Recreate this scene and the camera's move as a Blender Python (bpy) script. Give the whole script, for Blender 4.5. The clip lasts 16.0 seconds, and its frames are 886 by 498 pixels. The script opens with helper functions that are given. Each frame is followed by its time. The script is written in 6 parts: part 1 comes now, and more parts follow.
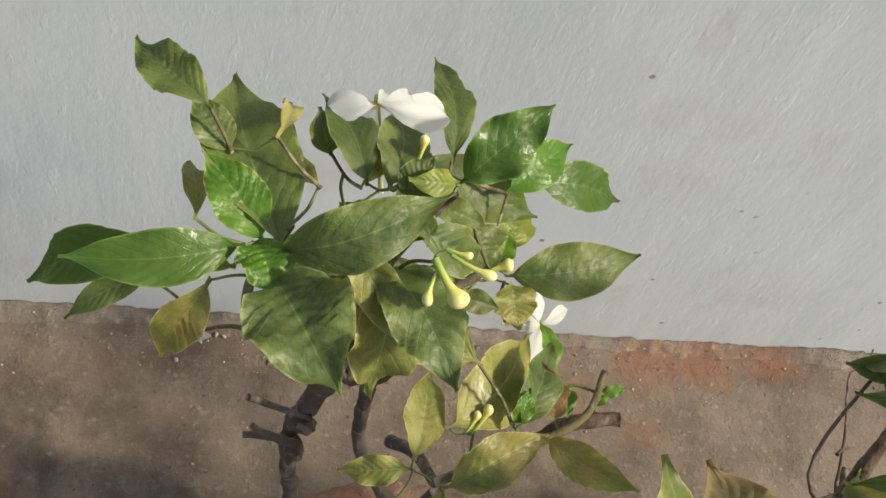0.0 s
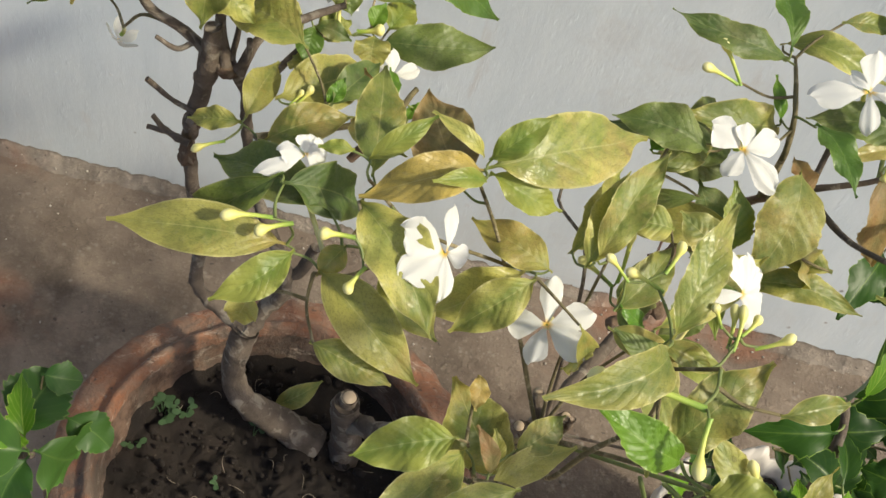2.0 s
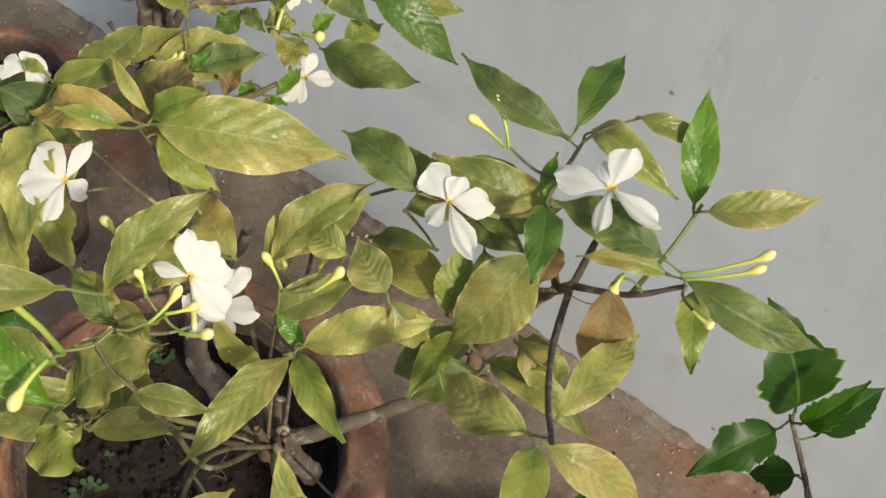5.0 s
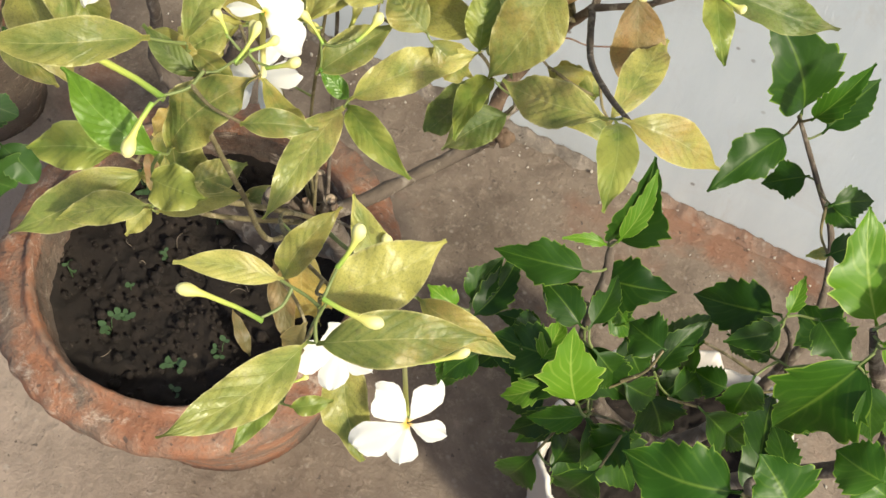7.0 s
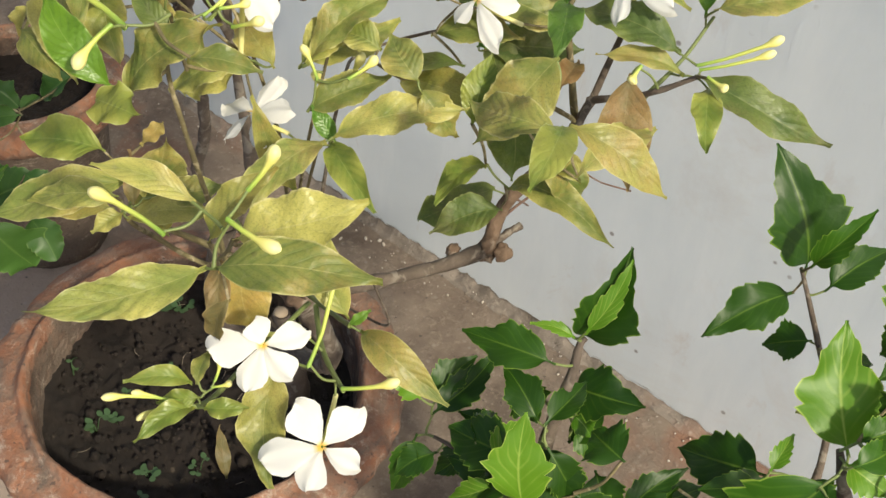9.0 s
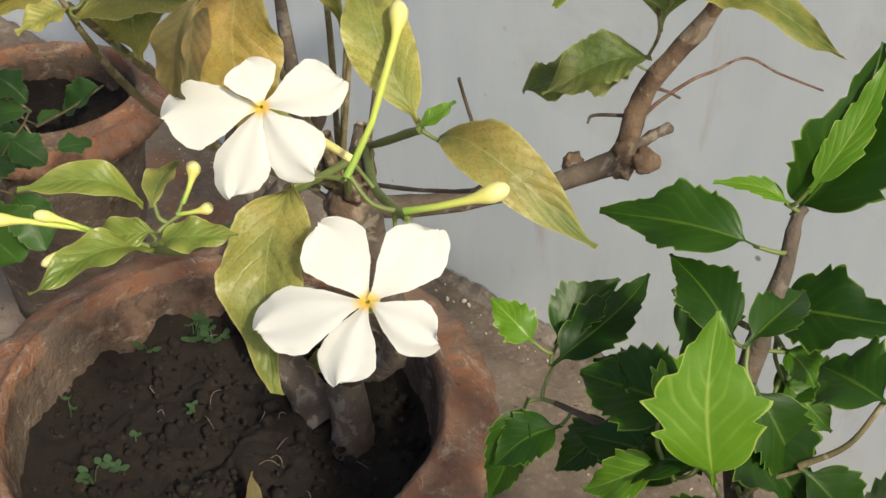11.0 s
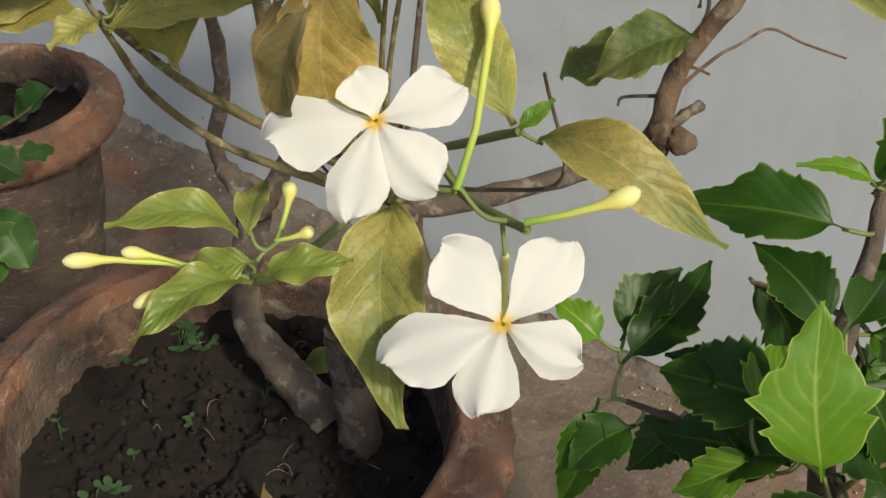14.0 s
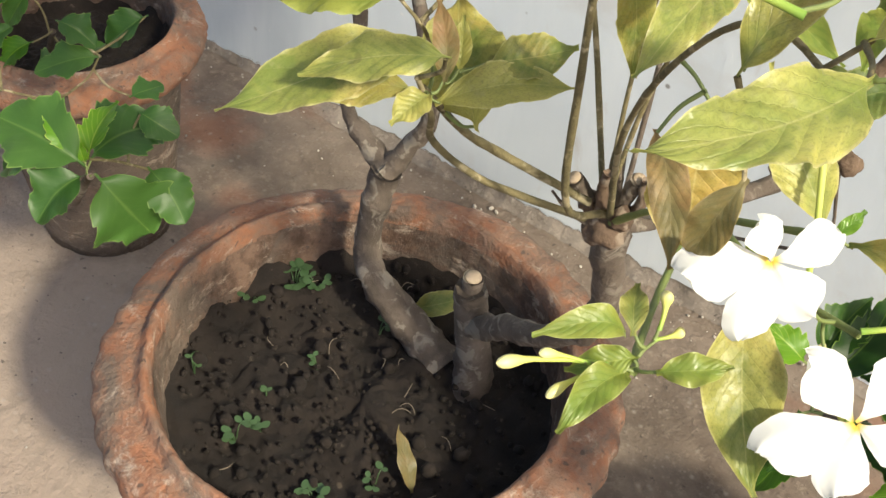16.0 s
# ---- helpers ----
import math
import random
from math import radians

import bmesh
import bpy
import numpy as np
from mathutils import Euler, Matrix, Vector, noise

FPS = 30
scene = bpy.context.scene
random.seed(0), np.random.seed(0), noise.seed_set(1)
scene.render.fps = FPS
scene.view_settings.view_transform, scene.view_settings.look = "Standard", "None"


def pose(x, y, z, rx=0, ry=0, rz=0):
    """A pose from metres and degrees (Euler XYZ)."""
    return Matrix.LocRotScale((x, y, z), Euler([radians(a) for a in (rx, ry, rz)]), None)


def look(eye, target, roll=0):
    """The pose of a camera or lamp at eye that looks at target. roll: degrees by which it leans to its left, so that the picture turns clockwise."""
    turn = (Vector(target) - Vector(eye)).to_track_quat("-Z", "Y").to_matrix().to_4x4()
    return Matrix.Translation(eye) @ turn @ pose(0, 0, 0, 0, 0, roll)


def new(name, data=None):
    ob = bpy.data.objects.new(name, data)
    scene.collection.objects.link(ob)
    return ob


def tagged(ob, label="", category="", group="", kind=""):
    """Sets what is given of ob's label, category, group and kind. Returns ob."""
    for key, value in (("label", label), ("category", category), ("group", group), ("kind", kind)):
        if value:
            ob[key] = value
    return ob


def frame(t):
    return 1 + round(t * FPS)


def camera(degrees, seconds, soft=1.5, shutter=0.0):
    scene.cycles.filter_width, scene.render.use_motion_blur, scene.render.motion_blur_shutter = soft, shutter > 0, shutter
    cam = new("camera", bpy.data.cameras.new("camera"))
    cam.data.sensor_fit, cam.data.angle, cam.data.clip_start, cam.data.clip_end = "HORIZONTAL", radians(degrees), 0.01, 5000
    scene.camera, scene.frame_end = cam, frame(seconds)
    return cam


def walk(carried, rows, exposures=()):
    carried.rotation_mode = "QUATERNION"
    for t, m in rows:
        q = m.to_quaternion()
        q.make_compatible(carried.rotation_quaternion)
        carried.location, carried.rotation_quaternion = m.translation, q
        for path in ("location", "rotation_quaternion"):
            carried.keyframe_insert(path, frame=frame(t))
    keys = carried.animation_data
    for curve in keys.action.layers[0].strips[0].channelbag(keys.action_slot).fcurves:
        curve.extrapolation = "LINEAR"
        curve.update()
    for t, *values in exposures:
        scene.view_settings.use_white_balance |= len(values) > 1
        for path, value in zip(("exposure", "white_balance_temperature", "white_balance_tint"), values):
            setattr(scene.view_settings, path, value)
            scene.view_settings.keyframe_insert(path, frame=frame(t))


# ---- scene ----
import collections

cam = camera(41.45, 16.0)
PATH = [
    (0, pose(-0.0925, 0.0729, 1.1495, 30.621, -11.513, -1.917)),
    (0.5, pose(-0.0170, -0.0118, 1.1591, 33.414, -7.294, 1.284)),
    (1, pose(0.0328, -0.0641, 1.1566, 34.788, -6.741, 5.811)),
    (1.5, pose(0.0676, -0.1111, 1.1577, 35.379, -6.533, 6.108)),
    (2, pose(0.1155, -0.1901, 1.1752, 34.873, -10.051, 10.540)),
    (2.5, pose(0.2036, -0.2113, 1.2054, 36.958, -10.694, 14.535)),
    (3, pose(0.3511, -0.1331, 1.2086, 35.813, -7.147, 30.918)),
    (3.2, pose(0.3842, -0.1015, 1.2068, 35.634, -6.116, 35.381)),
    (5.3, pose(0.4956, -0.0643, 1.1790, 36.923, -3.330, 39.714)),
    (5.5, pose(0.4971, -0.0794, 1.1701, 36.016, -2.644, 40.525)),
    (6, pose(0.4808, -0.1114, 1.1605, 32.677, -1.560, 39.984)),
    (6.5, pose(0.4719, -0.1414, 1.1711, 31.244, -1.447, 33.352)),
    (7, pose(0.4740, -0.1573, 1.1722, 30.102, -2.214, 29.288)),
    (7.5, pose(0.5076, -0.1320, 1.1527, 30.654, -1.554, 29.517)),
    (8, pose(0.5336, -0.1438, 1.1490, 33.902, -1.077, 32.612)),
    (8.5, pose(0.5301, -0.2369, 1.1565, 39.775, -4.607, 30.644)),
    (9, pose(0.5921, -0.1995, 1.0840, 44.423, -4.282, 39.208)),
    (9.5, pose(0.5741, -0.1667, 0.9250, 46.446, -1.453, 45.256)),
    (10, pose(0.5542, -0.1509, 0.8740, 49.762, -0.583, 45.182)),
    (10.2, pose(0.5519, -0.1415, 0.8564, 51.157, -1.246, 44.608)),
    (12.3, pose(0.5065, -0.1234, 0.7940, 53.763, 0.065, 37.883)),
    (12.5, pose(0.5034, -0.1264, 0.7971, 53.639, 0.026, 37.519)),
    (13, pose(0.4983, -0.1304, 0.8042, 53.272, -0.124, 36.699)),
    (13.5, pose(0.4902, -0.1347, 0.8039, 52.719, -0.918, 36.779)),
    (14, pose(0.4814, -0.1419, 0.8024, 51.974, -0.702, 36.579)),
    (14.5, pose(0.4612, -0.1575, 0.8068, 50.530, -0.716, 37.753)),
    (15, pose(0.4364, -0.1749, 0.8207, 49.257, -1.255, 38.323)),
    (15.5, pose(0.3995, -0.1965, 0.8555, 47.202, -2.568, 37.613)),
    (16, pose(0.3755, -0.2146, 0.8867, 45.055, -4.053, 35.637)),
]
walk(cam, PATH, [(0.0, -0.15), (1.0, 0.0), (2.0, -0.06), (3.0, -0.13), (5.5, -0.38), (6.0, -0.08), (6.5, 0.08), (7.5, 0.2), (8.3, 0.18), (9.0, -0.05), (9.6, -0.05), (12.5, -0.50), (14.0, -0.52), (14.7, -0.46), (15.5, -0.04), (16.0, 0.36)])

# ---------------------------------------------------------------- light
world = bpy.data.worlds.new("sky")
scene.world = world
world.use_nodes = True
sky = world.node_tree.nodes.new("ShaderNodeTexSky")
sky.sky_type, sky.sun_disc = "NISHITA", False
sky.sun_elevation, sky.sun_rotation = radians(40.2), radians(111.0)
sky.air_density, sky.dust_density = 1.0, 3.0
world.node_tree.nodes["Background"].inputs[1].default_value = 0.15
world.node_tree.links.new(sky.outputs[0], world.node_tree.nodes["Background"].inputs[0])
sun_data = bpy.data.lights.new("sun", "SUN")
sun_data.energy, sun_data.angle, sun_data.color = 4.5, radians(4.0), (1.0, 0.915, 0.70)
sun = new("sun", sun_data)
sun.matrix_basis = look((0.73, -0.28, 0.66), (0, 0, 0))


# ---------------------------------------------------------------- materials
class Mat:
    """A small helper that strings shader nodes together."""

    def __init__(self, name, rough=0.6, **values):
        self.m = bpy.data.materials.new(name)
        self.m.use_nodes = True
        self.nt = self.m.node_tree
        self.b = self.nt.nodes["Principled BSDF"]
        self.b.inputs["Roughness"].default_value = rough
        for key, value in values.items():
            self.b.inputs[key.replace("_", " ")].default_value = value

    def put(self, socket, value):
        if isinstance(value, bpy.types.NodeSocket):
            self.nt.links.new(value, socket)
        elif isinstance(value, (tuple, list)) and len(value) == 3 and socket.type == "RGBA":
            socket.default_value = (*value, 1)
        else:
            socket.default_value = value

    def coord(self, kind="Object", scale=None):
        c = self.nt.nodes.new("ShaderNodeTexCoord").outputs[kind]
        if scale:
            n = self.nt.nodes.new("ShaderNodeMapping")
            n.inputs["Scale"].default_value = scale
            self.put(n.inputs["Vector"], c)
            c = n.outputs[0]
        return c

    def noise(self, scale, detail=4, rough=0.6, vec=None, dist=0.0):
        n = self.nt.nodes.new("ShaderNodeTexNoise")
        n.inputs["Scale"].default_value, n.inputs["Detail"].default_value = scale, detail
        n.inputs["Roughness"].default_value, n.inputs["Distortion"].default_value = rough, dist
        self.put(n.inputs["Vector"], vec if vec else self.coord())
        return n.outputs["Fac"]

    def voronoi(self, scale, vec=None, feature="F1", out="Distance"):
        n = self.nt.nodes.new("ShaderNodeTexVoronoi")
        n.feature = feature
        n.inputs["Scale"].default_value = scale
        self.put(n.inputs["Vector"], vec if vec else self.coord())
        return n.outputs[out]

    def ramp(self, fac, *stops):
        n = self.nt.nodes.new("ShaderNodeValToRGB")
        e = n.color_ramp.elements
        while len(e) < len(stops):
            e.new(0.5)
        for el, (p, c) in zip(e, stops):
            el.position, el.color = p, (*c, 1) if isinstance(c, (tuple, list)) else (c, c, c, 1)
        self.put(n.inputs[0], fac)
        return n.outputs[0]

    def mix(self, fac, a, b, mode="MIX"):
        n = self.nt.nodes.new("ShaderNodeMix")
        n.data_type, n.blend_type = "RGBA", mode
        for k, v in ((0, fac), (6, a), (7, b)):
            self.put(n.inputs[k], v)
        return n.outputs[2]

    def math(self, op, a, b=0.0, c=0.0):
        n = self.nt.nodes.new("ShaderNodeMath")
        n.operation = op
        for k, v in enumerate((a, b, c)):
            self.put(n.inputs[k], v)
        return n.outputs[0]

    def random(self):
        return self.nt.nodes.new("ShaderNodeObjectInfo").outputs["Random"]

    def colour(self, value):
        self.put(self.b.inputs["Base Color"], value)
        return self

    def rough(self, value):
        self.put(self.b.inputs["Roughness"], value)
        return self

    def bump(self, height, strength=0.5, distance=0.002):
        n = self.nt.nodes.new("ShaderNodeBump")
        n.inputs["Strength"].default_value, n.inputs["Distance"].default_value = strength, distance
        self.put(n.inputs["Height"], height)
        self.put(self.b.inputs["Normal"], n.outputs[0])
        return self


def wall_paint():
    k = Mat("limewashed_wall", 0.55)
    big = k.noise(2.2, 5, 0.6)
    streak = k.noise(7, 5, 0.6, k.coord(scale=(2.6, 1, 0.5)), 0.4)
    fine = k.noise(120, 4, 0.65)
    c = k.mix(k.ramp(big, (0.35, 0.0), (0.68, 1.0)), (0.530, 0.590, 0.645), (0.640, 0.695, 0.745))
    c = k.mix(k.ramp(streak, (0.42, 0.0), (0.72, 0.6)), c, (0.700, 0.745, 0.785))
    worn = k.ramp(k.noise(5, 6, 0.7, None, 0.5), (0.56, 0.0), (0.72, 0.5))
    c = k.mix(worn, c, (0.530, 0.525, 0.525))
    rust = k.ramp(k.noise(8, 5, 0.7, k.coord(scale=(1.6, 1, 0.7)), 0.5), (0.60, 0.0), (0.74, 0.45))
    c = k.mix(rust, c, (0.44, 0.37, 0.33))
    specks = k.ramp(k.voronoi(26), (0.05, 0.85), (0.09, 0.0))
    c = k.mix(k.mix(k.ramp(k.noise(9, 3), (0.50, 0.0), (0.56, 1.0)), (0, 0, 0), specks), c, (0.19, 0.18, 0.18))
    chips = k.ramp(k.noise(60, 3, 0.6), (0.70, 0.0), (0.76, 0.6))
    c = k.mix(k.mix(k.ramp(k.noise(3.1, 4), (0.48, 0.0), (0.6, 1.0)), (0, 0, 0), chips), c, (0.72, 0.73, 0.73))
    # upright brush strokes and drips of lime
    brush = k.noise(38, 5, 0.7, k.coord(scale=(2.4, 1, 0.42)), 0.5)
    drip = k.ramp(k.noise(46, 3, 0.6, k.coord(scale=(1.5, 1, 0.55))), (0.60, 0.0), (0.70, 1.0))
    h = k.math("ADD", k.math("MULTIPLY", fine, 0.20), k.math("MULTIPLY", chips, 0.15))
    h = k.math("ADD", h, k.math("MULTIPLY", brush, 0.20))
    h = k.math("ADD", h, k.math("MULTIPLY", drip, 0.10))
    h = k.math("ADD", h, k.math("MULTIPLY", k.noise(11, 3, 0.5), 0.8))
    return k.colour(c).bump(h, 0.42, 0.004).m


RUSTY = [(0.40, 0.625, 0.040), (0.47, 0.636, 0.045), (0.55, 0.640, 0.040), (-0.30, 0.41, 0.03), (-0.42, 0.53, 0.05), (-0.31, 0.46, 0.03), (-0.44, 0.19, 0.04), (-0.53, 0.57, 0.04)]


def cement(name, dark, light, red):
    """Worn cement: damp patches, grit, and rusty stains that run out from a few places along the wall."""
    k = Mat(name, 0.85)
    big, mid, fine = k.noise(3.5, 5, 0.6), k.noise(24, 5, 0.65), k.noise(170, 4, 0.7)
    c = k.mix(k.ramp(big, (0.35, 0.0), (0.68, 1.0)), dark, light)
    c = k.mix(k.ramp(mid, (0.38, 0.0), (0.72, 0.6)), c, tuple(1.3 * v for v in light))
    gravel = k.ramp(k.noise(62, 6, 0.78), (0.52, 0.0), (0.64, 0.55))
    c = k.mix(gravel, c, tuple(1.55 * v for v in light))
    damp = k.ramp(k.noise(6.5, 6, 0.7, None, 0.6), (0.50, 0.0), (0.66, 0.55))
    c = k.mix(damp, c, tuple(0.55 * v for v in dark))
    stain = k.ramp(k.noise(4.3, 5, 0.65, k.coord(scale=(1, 1.3, 1)), 0.3), (0.58, 0.0), (0.72, 0.45))
    c = k.mix(stain, c, red)
    frayed = k.noise(22, 5, 0.7, None, 0.4)
    for x, y, r in RUSTY:
        d = k.nt.nodes.new("ShaderNodeVectorMath")
        d.operation = "DISTANCE"
        k.put(d.inputs[0], k.coord("Object", (0.72, 1.0, 0.0)))
        d.inputs[1].default_value = (x * 0.72, y, 0)
        near = k.math("ADD", k.math("DIVIDE", d.outputs["Value"], r), k.math("MULTIPLY", k.math("SUBTRACT", frayed, 0.5), 1.7))
        c = k.mix(k.ramp(near, (0.35, 0.60), (1.0, 0.0)), c, red)
    # sunlight on the cement in front of the smaller pot, painted as a pale patch
    d = k.nt.nodes.new("ShaderNodeVectorMath")
    d.operation = "DISTANCE"
    k.put(d.inputs[0], k.coord("Object", (1.0, 1.0, 0.0)))
    d.inputs[1].default_value = (-0.32, 0.06, 0)
    sunlit = k.math("ADD", k.math("DIVIDE", d.outputs["Value"], 0.46), k.math("MULTIPLY", k.math("SUBTRACT", frayed, 0.5), 1.2))
    c = k.mix(k.ramp(sunlit, (0.45, 0.75), (1.0, 0.0)), c, (0.36, 0.285, 0.230))
    grit = k.ramp(k.voronoi(75), (0.10, 0.35), (0.26, 0.0))
    c = k.mix(k.mix(k.ramp(k.noise(30, 3), (0.46, 0.0), (0.58, 1.0)), (0, 0, 0), grit), c, (0.37, 0.335, 0.295))
    pebble = k.ramp(k.voronoi(150), (0.14, 0.45), (0.30, 0.0))
    c = k.mix(k.mix(k.ramp(k.noise(14, 4, 0.7), (0.47, 0.0), (0.62, 1.0)), (0, 0, 0), pebble), c, (0.29, 0.245, 0.205))
    dots = k.ramp(k.noise(120, 2, 0.5), (0.68, 0.0), (0.73, 0.7))
    c = k.mix(dots, c, (0.045, 0.036, 0.030))
    h = k.math("ADD", k.math("MULTIPLY", mid, 1.4), k.math("MULTIPLY", fine, 0.6))
    h = k.math("ADD", h, k.math("MULTIPLY", grit, 0.35))
    h = k.math("ADD", h, k.math("MULTIPLY", gravel, 0.5))
    return k.colour(c).bump(h, 0.7, 0.004).m


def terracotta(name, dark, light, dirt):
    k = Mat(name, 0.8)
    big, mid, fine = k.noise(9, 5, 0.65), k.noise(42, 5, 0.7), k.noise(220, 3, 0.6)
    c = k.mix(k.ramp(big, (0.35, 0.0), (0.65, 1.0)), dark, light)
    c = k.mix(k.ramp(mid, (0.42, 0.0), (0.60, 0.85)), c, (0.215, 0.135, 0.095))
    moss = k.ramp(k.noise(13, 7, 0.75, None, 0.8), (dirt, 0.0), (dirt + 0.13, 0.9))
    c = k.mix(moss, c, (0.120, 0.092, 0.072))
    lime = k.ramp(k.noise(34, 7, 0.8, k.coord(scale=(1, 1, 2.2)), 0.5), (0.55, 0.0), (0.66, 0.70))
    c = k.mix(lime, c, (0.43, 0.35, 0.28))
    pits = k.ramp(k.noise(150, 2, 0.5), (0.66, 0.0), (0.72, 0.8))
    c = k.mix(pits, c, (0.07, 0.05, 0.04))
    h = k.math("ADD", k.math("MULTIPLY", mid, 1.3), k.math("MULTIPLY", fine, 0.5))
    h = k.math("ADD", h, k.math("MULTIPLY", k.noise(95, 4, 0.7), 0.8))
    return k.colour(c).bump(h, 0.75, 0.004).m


def soil_mat():
    k = Mat("potting_soil", 0.95)
    c = k.mix(k.ramp(k.noise(45, 5, 0.7), (0.3, 0.0), (0.75, 1.0)), (0.0066, 0.0042, 0.0030), (0.0165, 0.0106, 0.0075))
    c = k.mix(k.ramp(k.noise(16, 5, 0.7), (0.48, 0.0), (0.70, 0.5)), c, (0.026, 0.017, 0.012))
    c = k.mix(k.ramp(k.noise(130, 3), (0.66, 0.0), (0.76, 0.6)), c, (0.10, 0.078, 0.058))
    return k.colour(c).bump(k.noise(230, 5, 0.75), 0.6, 0.003).m


def bark(name, a, b, pale):
    k = Mat(name, 0.85)
    rings = k.noise(60, 4, 0.6, k.coord(scale=(1, 1, 1)))
    c = k.mix(k.ramp(rings, (0.35, 0.0), (0.65, 1.0)), a, b)
    c = k.mix(k.ramp(k.noise(70, 3, 0.6, None, 0.6), (0.54, 0.0), (0.61, 0.85)), c, pale)
    return k.colour(c).bump(k.noise(140, 4, 0.7), 0.8, 0.003).m


def leaf_mat(name, mid, edge, vein, blotch, rough=0.40, strength=1.0, dusty=0.30, ribs=1.0):
    """Leaf with a pale midrib and side veins, yellowed margin and blotches. UV: x along the leaf, y across."""
    k = Mat(name, rough)
    uv = k.nt.nodes.new("ShaderNodeSeparateXYZ")
    k.put(uv.inputs[0], k.coord("UV"))
    s, a = uv.outputs[0], k.math("ABSOLUTE", k.math("SUBTRACT", uv.outputs[1], 0.5))
    shift = k.math("MULTIPLY", k.random(), 37.0)
    mapn = k.nt.nodes.new("ShaderNodeVectorMath")
    mapn.operation = "ADD"
    k.put(mapn.inputs[0], k.coord())
    comb = k.nt.nodes.new("ShaderNodeCombineXYZ")
    k.put(comb.inputs[0], shift), k.put(comb.inputs[1], shift)
    k.put(mapn.inputs[1], comb.outputs[0])
    v = mapn.outputs[0]
    big = k.noise(28, 4, 0.6, v)
    fine = k.noise(260, 3, 0.6, v)
    # yellowing: grows between the veins and towards the margin
    bent = k.math("ADD", s, k.math("MULTIPLY", k.math("SUBTRACT", k.noise(45, 2, 0.5, v), 0.5), 0.13))
    side = k.math("SINE", k.math("MULTIPLY", k.math("SUBTRACT", bent, k.math("MULTIPLY", a, 0.55)), 54.0))
    veinline = k.ramp(side, (0.90, 0.0), (1.0, 1.0))
    yel = k.math("ADD", k.math("MULTIPLY", a, 1.1), k.math("MULTIPLY", k.math("SUBTRACT", big, 0.5), 2.2))
    yel = k.math("ADD", yel, k.math("MULTIPLY", k.math("SUBTRACT", k.random(), 0.5), 0.55))
    yel = k.math("ADD", yel, k.math("MULTIPLY", side, 0.012))
    c = k.mix(k.ramp(yel, (0.06, 0.0), (0.54, strength)), mid, edge)
    c = k.mix(k.ramp(k.noise(75, 4, 0.65, v, 0.3), (0.42, 0.0), (0.70, 0.42 * strength)), c, edge)
    c = k.mix(k.ramp(k.noise(18, 5, 0.7, v, 0.3), (0.51, 0.0), (0.66, 0.80 * strength)), c, blotch)
    puff = k.math("MULTIPLY", k.ramp(side, (0.0, 1.0), (0.75, 0.0)), k.ramp(k.noise(24, 3, 0.6, v), (0.42, 0.0), (0.66, 0.26)))
    c = k.mix(puff, c, edge)
    c = k.mix(k.math("MULTIPLY", k.ramp(side, (0.35, 0.0), (1.0, 0.07)), k.ramp(a, (0.40, 1.0), (0.48, 0.0))), c, tuple(0.62 * q for q in mid))
    c = k.mix(k.math("MULTIPLY", veinline, 0.05), c, vein)
    c = k.mix(k.ramp(a, (0.0, 0.45), (0.018, 0.0)), c, vein)
    c = k.mix(k.ramp(a, (0.462, 0.0), (0.488, 0.75)), c, vein)
    c = k.mix(k.ramp(fine, (0.55, 0.0), (0.8, dusty)), c, (0.34, 0.31, 0.22))
    c = k.mix(k.ramp(k.noise(34, 5, 0.7, k.coord("UV", (1.6, 0.8, 1)), 0.4), (0.48, 0.0), (0.66, 0.45 * dusty / 0.3)), c, tuple(0.62 * q for q in mid))
    spots = k.ramp(k.noise(95, 2, 0.5, v), (0.71, 0.0), (0.75, 0.8 * dusty + 0.1))
    c = k.mix(spots, c, (0.07, 0.06, 0.03))
    k.colour(c)
    h = k.math("ADD", k.math("ADD", k.math("MULTIPLY", veinline, -0.08 * ribs), k.math("MULTIPLY", k.math("MULTIPLY", side, k.ramp(k.noise(30, 2, 0.5, v), (0.40, 0.15), (0.62, 1.0))), -0.075 * ribs)), k.math("MULTIPLY", fine, 0.4))
    h = k.math("ADD", h, k.math("MULTIPLY", k.noise(110, 3, 0.6, v), 0.7 * ribs))
    h = k.math("ADD", h, k.math("MULTIPLY", k.noise(42, 3, 0.5, v), 1.0 + 1.2 * ribs))
    k.bump(h, 0.55, 0.0018)
    k.rough(k.ramp(k.noise(60, 4, 0.6, v), (0.3, rough - 0.10), (0.7, rough + 0.20)))
    # light shines through the blade
    out = k.nt.nodes["Material Output"]
    tr = k.nt.nodes.new("ShaderNodeBsdfTranslucent")
    k.put(tr.inputs[0], k.mix(1.0, c, (1.0, 1.0, 0.55), "MULTIPLY"))
    mx = k.nt.nodes.new("ShaderNodeMixShader")
    mx.inputs[0].default_value = 0.33
    k.put(mx.inputs[1], k.b.outputs[0]), k.put(mx.inputs[2], tr.outputs[0])
    k.put(out.inputs[0], mx.outputs[0])
    return k.m


